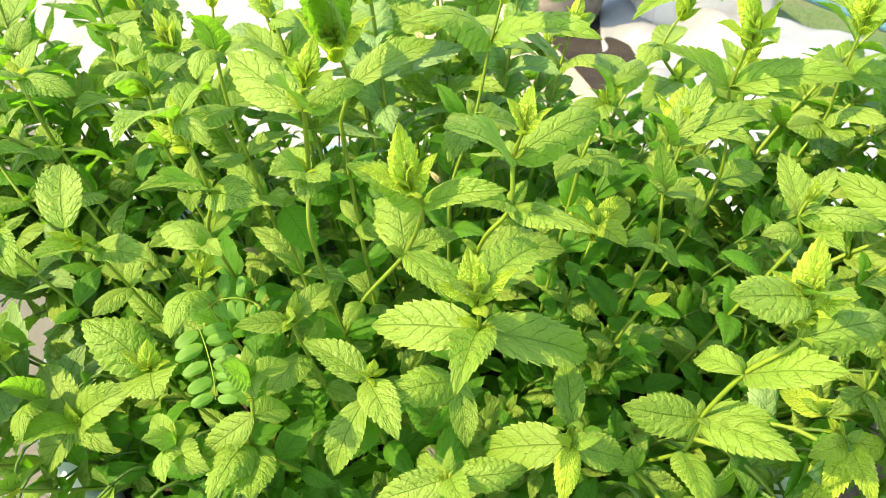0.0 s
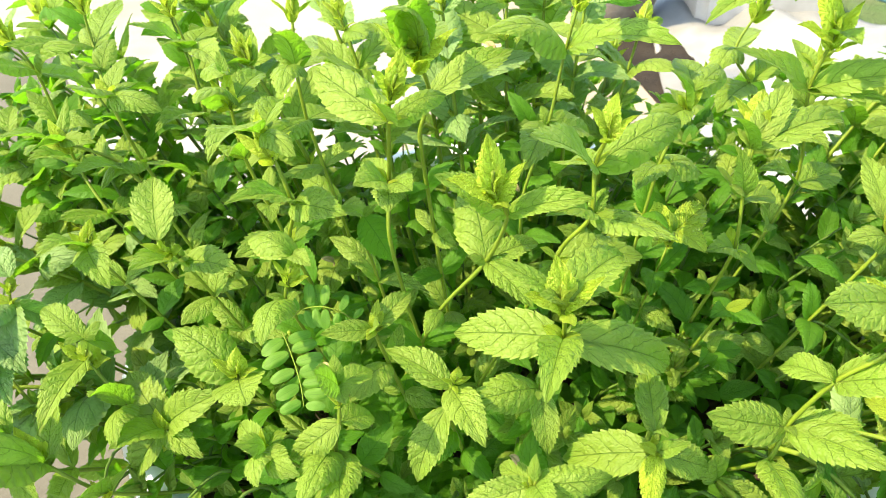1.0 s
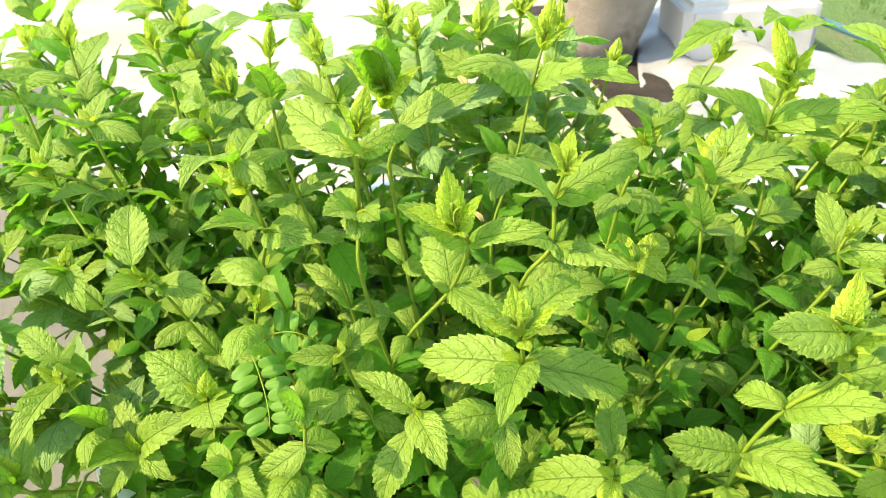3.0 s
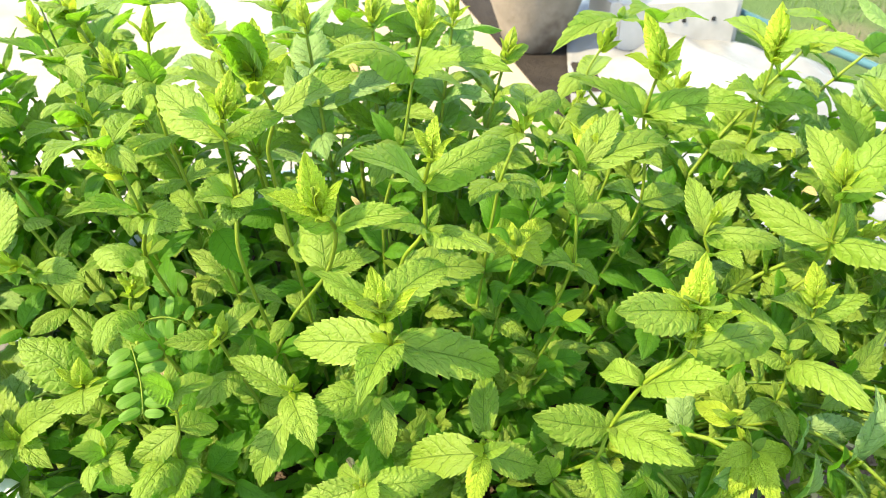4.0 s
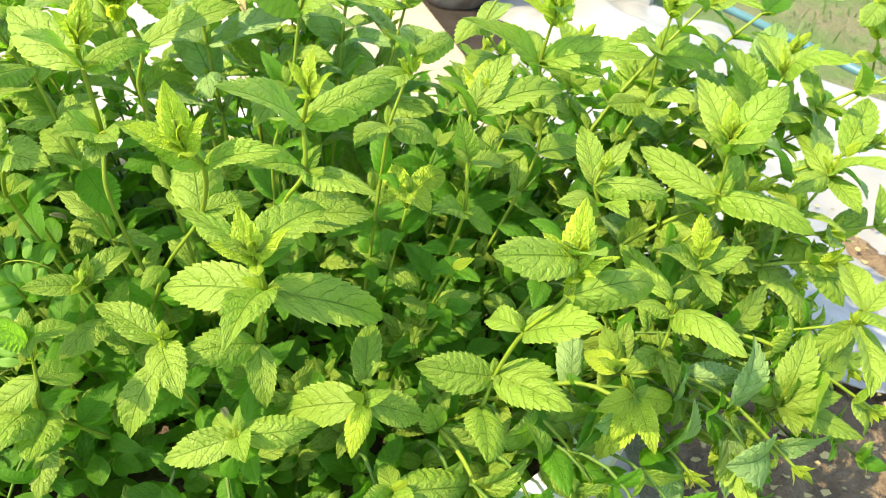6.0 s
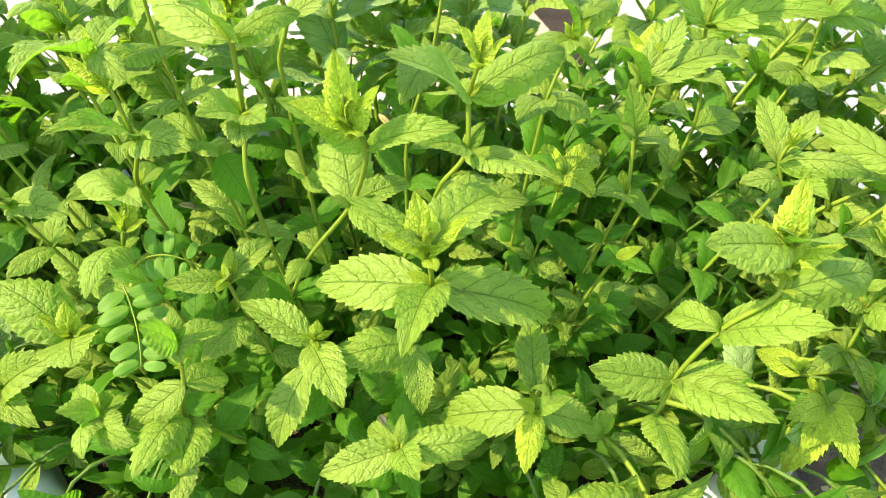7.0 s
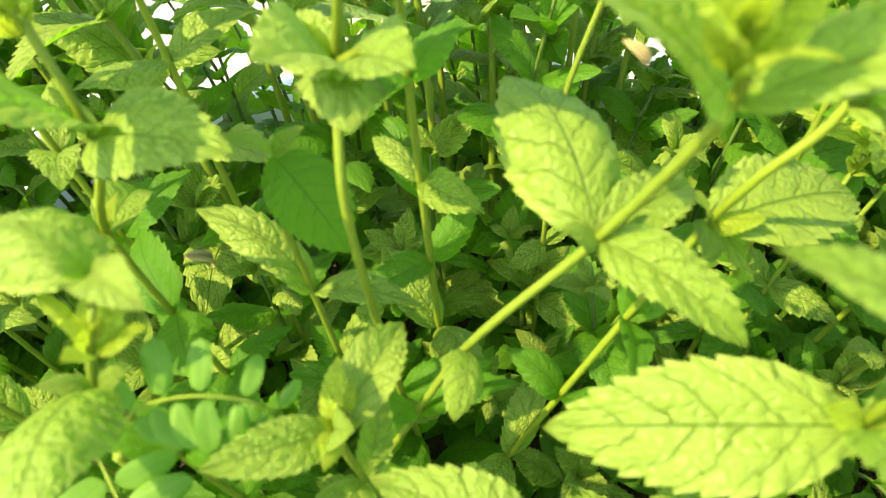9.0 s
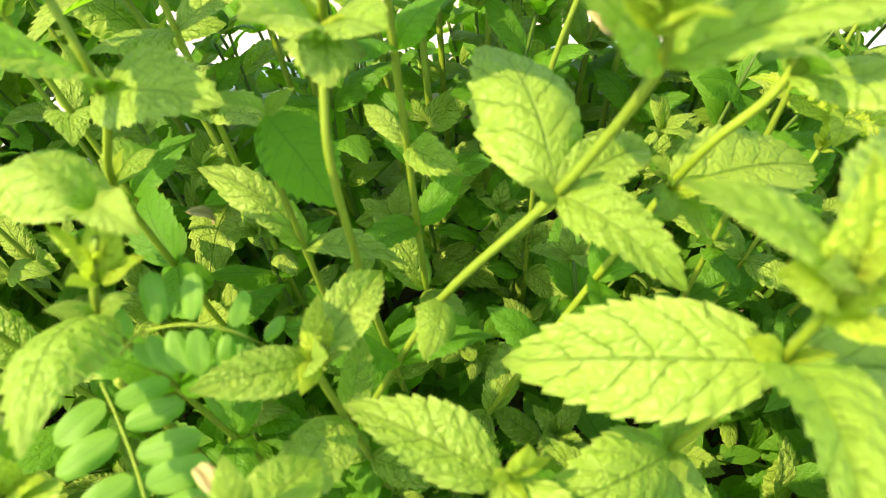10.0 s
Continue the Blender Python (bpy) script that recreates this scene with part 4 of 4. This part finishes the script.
# ---- lower mint shoots that fill the tub ----
def filler(x, y, top_z, big):
    root = Vector((0.75 * x, 0.45 + 0.75 * (y - 0.45), 0.165))
    r = math.hypot(root.x, root.y - 0.45)
    if r > 0.21:
        root.x, root.y = root.x * 0.21 / r, 0.45 + (root.y - 0.45) * 0.21 / r
    top = Vector((x, y, top_z))
    mid = root.lerp(top, 0.55) + Vector((GROW.uniform(-0.01, 0.01), GROW.uniform(-0.01, 0.01), 0.012))
    if math.hypot(x, y - 0.45) > 0.21:
        mid.z = max(mid.z, 0.222 + GROW.uniform(0, 0.015))
    if any(in_gap(root.lerp(mid, k / 6), 0.018) or in_gap(mid.lerp(top, k / 6), 0.018) for k in range(7)):
        return None
    owner = new("mint_stem")
    owner.location = root
    tagged(owner, LABELS["dark"], "mint plant", "mint stems in the tub")
    part("stem", tube("stem", [Vector((0, 0, 0)), mid - root, top - root], [0.0014, 0.0011, 0.0007], SHADED_STEM, 5), owner)
    spin, length = GROW.uniform(0, 3.1), (top - root).length
    count = max(3, int(length / 0.023))
    for k in range(1, count + 1):
        f = k / count
        node = root.lerp(mid, f / 0.55) if f < 0.55 else mid.lerp(top, (f - 0.55) / 0.45)
        axis = ((mid - root) if f < 0.55 else (top - mid)).normalized()
        size = big * GROW.uniform(0.019, 0.032) * (1.0 - 0.3 * (f > 0.9))
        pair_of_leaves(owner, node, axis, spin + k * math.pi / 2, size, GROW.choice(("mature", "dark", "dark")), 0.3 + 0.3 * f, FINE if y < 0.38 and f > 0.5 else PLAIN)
    for k in range(2):
        pair_of_leaves(owner, top, (top - mid).normalized(), spin + k * 1.57, 0.015, "mature", 0.75)
    return owner


step = 0.043
for i in range(-10, 11):
    for j in range(-7, 8):
        x = 0.02 + step * (i + 0.5 * (j % 2)) + GROW.uniform(-0.012, 0.012)
        y = 0.45 + step * j + GROW.uniform(-0.012, 0.012)
        if ((x - 0.03) / 0.38) ** 2 + ((y - 0.45) / 0.27) ** 2 > 1:
            continue
        if math.hypot(x + 0.25, y - 0.38) < 0.045:
            continue
        rise = 0.20 + 0.36 * (y - 0.2)
        if math.hypot(x - 0.13, y - 0.35) < 0.085:
            rise -= 0.055
        edge = ((x - 0.03) / 0.38) ** 2
        rise -= 0.06 * edge
        if y > 0.42:
            rise += GROW.choice((0.0, 0.0, 0.05))
        if y > 0.45 and -0.23 < x < 0.0:
            rise = min(rise, 0.335 - 0.38 * (y - 0.45))
        if y > 0.46 and 0.03 < x < 0.38:
            rise = min(rise, 0.325 - 0.30 * (y - 0.46))
        filler(x, y, rise + GROW.uniform(-0.03, 0.018), 1.25 if y > 0.42 else 1.0)


for k in range(64):
    a, r = GROW.uniform(0, 2 * math.pi), 0.20 * math.sqrt(GROW.random())
    x, y = r * math.cos(a), 0.43 + r * math.sin(a)
    if y < 0.47:
        filler(x, y, GROW.uniform(0.205, 0.255), 0.95)


for k in range(26):
    a = radians(-105 + 5.2 * k + GROW.uniform(-3, 3))
    reach = GROW.uniform(0.98, 1.22)
    filler(0.05 + 0.33 * reach * math.cos(a), 0.45 + 0.24 * reach * math.sin(a), GROW.uniform(0.14, 0.185), 1.1)


for k in range(12):
    filler(GROW.uniform(-0.38, -0.22), GROW.uniform(0.42, 0.66), GROW.uniform(0.27, 0.35), 1.25)
for k in range(7):
    filler(GROW.uniform(-0.46, -0.24), GROW.uniform(0.46, 0.64), GROW.uniform(0.33, 0.41), 1.3)
for k in range(12):
    filler(GROW.uniform(0.05, 0.40), GROW.uniform(0.46, 0.62), GROW.uniform(0.27, 0.325), 1.25)
for k in range(6):
    filler(GROW.uniform(-0.40, -0.29), GROW.uniform(0.30, 0.44), GROW.uniform(0.20, 0.28), 1.1)
for k in range(5):
    filler(GROW.uniform(-0.24, -0.14), GROW.uniform(0.24, 0.30), GROW.uniform(0.17, 0.23), 1.1)


def tall_shoot(x, y, top_z, big, tone, first=0.0):
    """A full-grown shoot leaning out of the tub, with crossed pairs of large leaves and a crown."""
    root = Vector((0.55 * x, 0.45 + 0.55 * (y - 0.45), 0.165))
    r = math.hypot(root.x, root.y - 0.45)
    if r > 0.21:
        root.x, root.y = root.x * 0.21 / r, 0.45 + (root.y - 0.45) * 0.21 / r
    top = Vector((x, y, top_z))
    mid = root.lerp(top, 0.5) + Vector((-0.03 * (root.x - x) * -1, 0, 0.02))
    if math.hypot(x, y - 0.45) > 0.21:
        mid.z = max(mid.z, 0.235)
    if any(in_gap(root.lerp(mid, k / 6), 0.018) or in_gap(mid.lerp(top, k / 6), 0.018) for k in range(7)):
        return None
    owner = new("mint_stem")
    owner.location = root
    tagged(owner, LABELS[tone], "mint plant", "mint stems in the tub")
    part("stem", tube("stem", [Vector((0, 0, 0)), mid - root, top - root], [0.0018, 0.0015, 0.0009], STEM, 6), owner)
    body, spin = tone or "mature", GROW.uniform(0, 3.1)
    count = max(3, int((top - root).length / 0.027))
    for k in range(1, count):
        f = k / count
        if f < first:
            continue
        node = root.lerp(mid, f / 0.5) if f < 0.5 else mid.lerp(top, (f - 0.5) / 0.5)
        axis = ((mid - root) if f < 0.5 else (top - mid)).normalized()
        size = big * GROW.uniform(0.034, 0.046) * (1.0 - 0.30 * (f > 0.85))
        pair_of_leaves(owner, node, axis, spin + k * math.pi / 2, size, body, 0.35, FINE if f > 0.45 else PLAIN, 0.46)
        pair_of_leaves(owner, node, axis, spin + k * math.pi / 2 + 0.6, 0.014, GROW.choice(("young", "mature", "mature")), 0.8)
    add_bud(owner, top, (top - mid).normalized(), GROW.uniform(0.016, 0.026))
    return owner


for x, y, z, tone in (
        (-0.36, 0.46, 0.36, ""), (-0.43, 0.53, 0.38, "pale"), (-0.34, 0.56, 0.41, ""),
        (-0.48, 0.62, 0.40, "pale"), (-0.40, 0.64, 0.43, ""), (-0.30, 0.66, 0.44, ""),
        (-0.38, 0.40, 0.31, "pale"), (-0.44, 0.46, 0.33, ""), (-0.36, 0.34, 0.27, "pale"), (-0.41, 0.38, 0.25, ""),
        (-0.24, 0.60, 0.42, ""), (-0.33, 0.29, 0.22, "pale"), (-0.34, 0.33, 0.23, ""), (-0.52, 0.56, 0.35, ""),
        (0.02, 0.58, 0.40, ""), (0.09, 0.56, 0.365, ""), (0.17, 0.60, 0.325, ""), (0.24, 0.56, 0.35, ""), (0.34, 0.56, 0.385, ""), (0.40, 0.52, 0.36, "pale"),
        (0.40, 0.38, 0.26, ""), (0.43, 0.44, 0.32, "pale"), (0.47, 0.50, 0.35, ""), (0.42, 0.57, 0.395, "pale"), (0.34, 0.40, 0.31, ""),
        (0.46, 0.41, 0.27, ""), (0.33, 0.26, 0.185, "pale"), (0.40, 0.30, 0.19, ""), (-0.30, 0.44, 0.29, "pale"), (-0.36, 0.42, 0.29, ""), (-0.27, 0.32, 0.22, ""), (-0.31, 0.32, 0.24, "pale"), (-0.25, 0.46, 0.31, ""), (-0.36, 0.36, 0.30, "pale"), (-0.38, 0.31, 0.25, ""), (-0.43, 0.36, 0.28, "pale"), (-0.34, 0.295, 0.27, "pale")):
    tall_shoot(x + GROW.uniform(-0.01, 0.01), y, z, 1.22 if abs(x) > 0.25 else 1.0, tone)


for x, y, z, tone in (
        (-0.20, 0.50, 0.435, ""), (-0.13, 0.54, 0.445, "pale"), (-0.06, 0.51, 0.44, ""), (-0.16, 0.45, 0.415, ""), (-0.10, 0.47, 0.43, ""),
        (-0.24, 0.56, 0.44, "pale"), (-0.02, 0.55, 0.445, ""), (0.06, 0.52, 0.425, "pale"), (0.005, 0.49, 0.435, ""), (-0.035, 0.46, 0.44, "pale"), (0.035, 0.56, 0.43, ""), (0.10, 0.53, 0.395, "")):
    tall_shoot(x, y, z, 1.2, tone, 0.46)


for x, y, z, tone in ((0.36, 0.33, 0.150, ""), (0.40, 0.42, 0.200, "pale"), (0.44, 0.37, 0.150, ""), (0.45, 0.46, 0.215, ""), (0.37, 0.39, 0.215, ""), (0.20, 0.236, 0.205, ""), (0.26, 0.250, 0.195, "pale"), (0.31, 0.272, 0.180, ""), (0.14, 0.215, 0.200, "")):
    tall_shoot(x, y, z, 0.95, tone, 0.35)


DRY = leaf_mesh("withered_leaf", DEAD, 16, 6, 171, quilt=0.03, arch=0.22, fold=0.5, tooth=0.10)


def withered_leaf(x, y, z, reach):
    """A shrivelled leaf still hanging on the nearest shoot."""
    tip = Vector((x, y, z))
    owner, node = min(NODES, key=lambda pair: (pair[1] - tip).length)
    base = tip + (node - tip).normalized() * reach * 0.65
    ob = add_leaf(owner, base, tip, 0.34, Vector((0, -0.4, 0.8)), DRY, 0.6, "withered_leaf")
    return tagged(ob, "dry shrivelled tan leaf")


withered_leaf(0.001, 0.245, 0.282, 0.014)
withered_leaf(-0.084, 0.262, 0.323, 0.016)
withered_leaf(-0.097, 0.360, 0.306, 0.02)
withered_leaf(0.267, 0.400, 0.334, 0.022)
withered_leaf(0.022, 0.240, 0.272, 0.01)
withered_leaf(0.251, 0.260, 0.183, 0.018)
withered_leaf(-0.009, 0.460, 0.398, 0.02)
withered_leaf(0.003, 0.330, 0.378, 0.012)


# ---- small leaves that cover the soil under the shoots ----
def ground_cover(count):
    rng = random.Random(12)
    verts, faces, uvs = [], [], []
    rows = ((0.0, 0.06), (0.14, 0.62), (0.34, 1.0), (0.58, 0.92), (0.80, 0.52), (1.0, 0.03))
    for _ in range(count):
        a, r = rng.uniform(0, 2 * math.pi), 0.222 * math.sqrt(rng.random())
        foot = Vector((1.04 * r * math.cos(a), 0.45 + r * math.sin(a), rng.uniform(0.168, 0.212)))
        turn, rise = rng.uniform(0, 2 * math.pi), rng.uniform(-0.1, 0.55)
        way = Vector((math.cos(turn) * math.cos(rise), math.sin(turn) * math.cos(rise), math.sin(rise)))
        up = Vector((rng.uniform(-0.3, 0.3), -0.35 + rng.uniform(-0.3, 0.3), 1.0))
        size = rng.uniform(0.014, 0.026)
        m = frame_along(foot, foot + way * size, rng.uniform(0.46, 0.62), up, rng.uniform(-0.3, 0.3))
        k = len(verts)
        for y, half in rows:
            for c in (-1, 0, 1):
                verts.append(m @ Vector((0.5 * c * half, y, 0.10 * half * abs(c) - 0.16 * y * y)))
                uvs.append((0.5 + 0.5 * c, y))
        for i in range(len(rows) - 1):
            for j in range(2):
                b = k + 3 * i + j
                faces.append((b, b + 1, b + 4, b + 3))
    # the darker leaf colour carries the shade beneath the shoots
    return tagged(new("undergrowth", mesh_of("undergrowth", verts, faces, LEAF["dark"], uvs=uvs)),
                  "dense small leaves covering the soil in the tub, coloured dark green for shade", "undergrowth", kind="stuff")


ground_cover(1500)


# ---- a feathery weed among the mint ----
def weed_frond(owner, pts, counts, size, up):
    """A feather-like leaf: a thin rib with a row of oval leaflets on each side."""
    pts = [Vector(p) for p in pts]
    part("rachis", tube("rachis", [p - owner.location for p in pts], [0.00034] * (len(pts) - 1) + [0.0002], STEM, 5), owner)
    for s, count in zip((-1, 1), counts):
        for k in range(count):
            f = 0.16 + 0.80 * k / (count - 1) + 0.03 * s
            q = min(f, 0.99) * (len(pts) - 1)
            i = min(int(q), len(pts) - 2)
            node = pts[i].lerp(pts[i + 1], q - i)
            d = (pts[i + 1] - pts[i]).normalized()
            side = d.cross(up).normalized()
            grow = size * (0.80 + 0.3 * math.sin(math.pi * min(f + 0.05, 1.0))) * GROW.uniform(0.92, 1.08)
            way = (side * -s + d * GROW.uniform(0.12, 0.34)).normalized()
            add_leaf(owner, node + way * 0.0008, node + way * grow, GROW.uniform(0.44, 0.50), up, LEAFLET[k % 3], 0.2, "leaflet")


weed = new("feathery_weed")
weed.location = (-0.095, 0.315, 0.17)
tagged(weed, "small weed with feathery rows of round green leaflets among the mint", "weed")
part("stem", tube("stem", [(0, 0, 0), (-0.004, -0.008, 0.08), (-0.010, -0.027, 0.150)], [0.0015, 0.0012, 0.001], STEM, 5), weed)
weed_frond(weed, [(-0.102, 0.288, 0.328), (-0.097, 0.287, 0.334), (-0.091, 0.286, 0.337), (-0.084, 0.285, 0.338), (-0.077, 0.286, 0.334), (-0.072, 0.288, 0.327)], (6, 5), 0.0098, Vector((0.2, -0.75, 0.62)).normalized())
weed_frond(weed, [(-0.108, 0.287, 0.321), (-0.104, 0.280, 0.319), (-0.098, 0.268, 0.316), (-0.093, 0.256, 0.315), (-0.090, 0.246, 0.313)], (5, 7), 0.0130, Vector((0.18, -0.66, 0.72)).normalized())
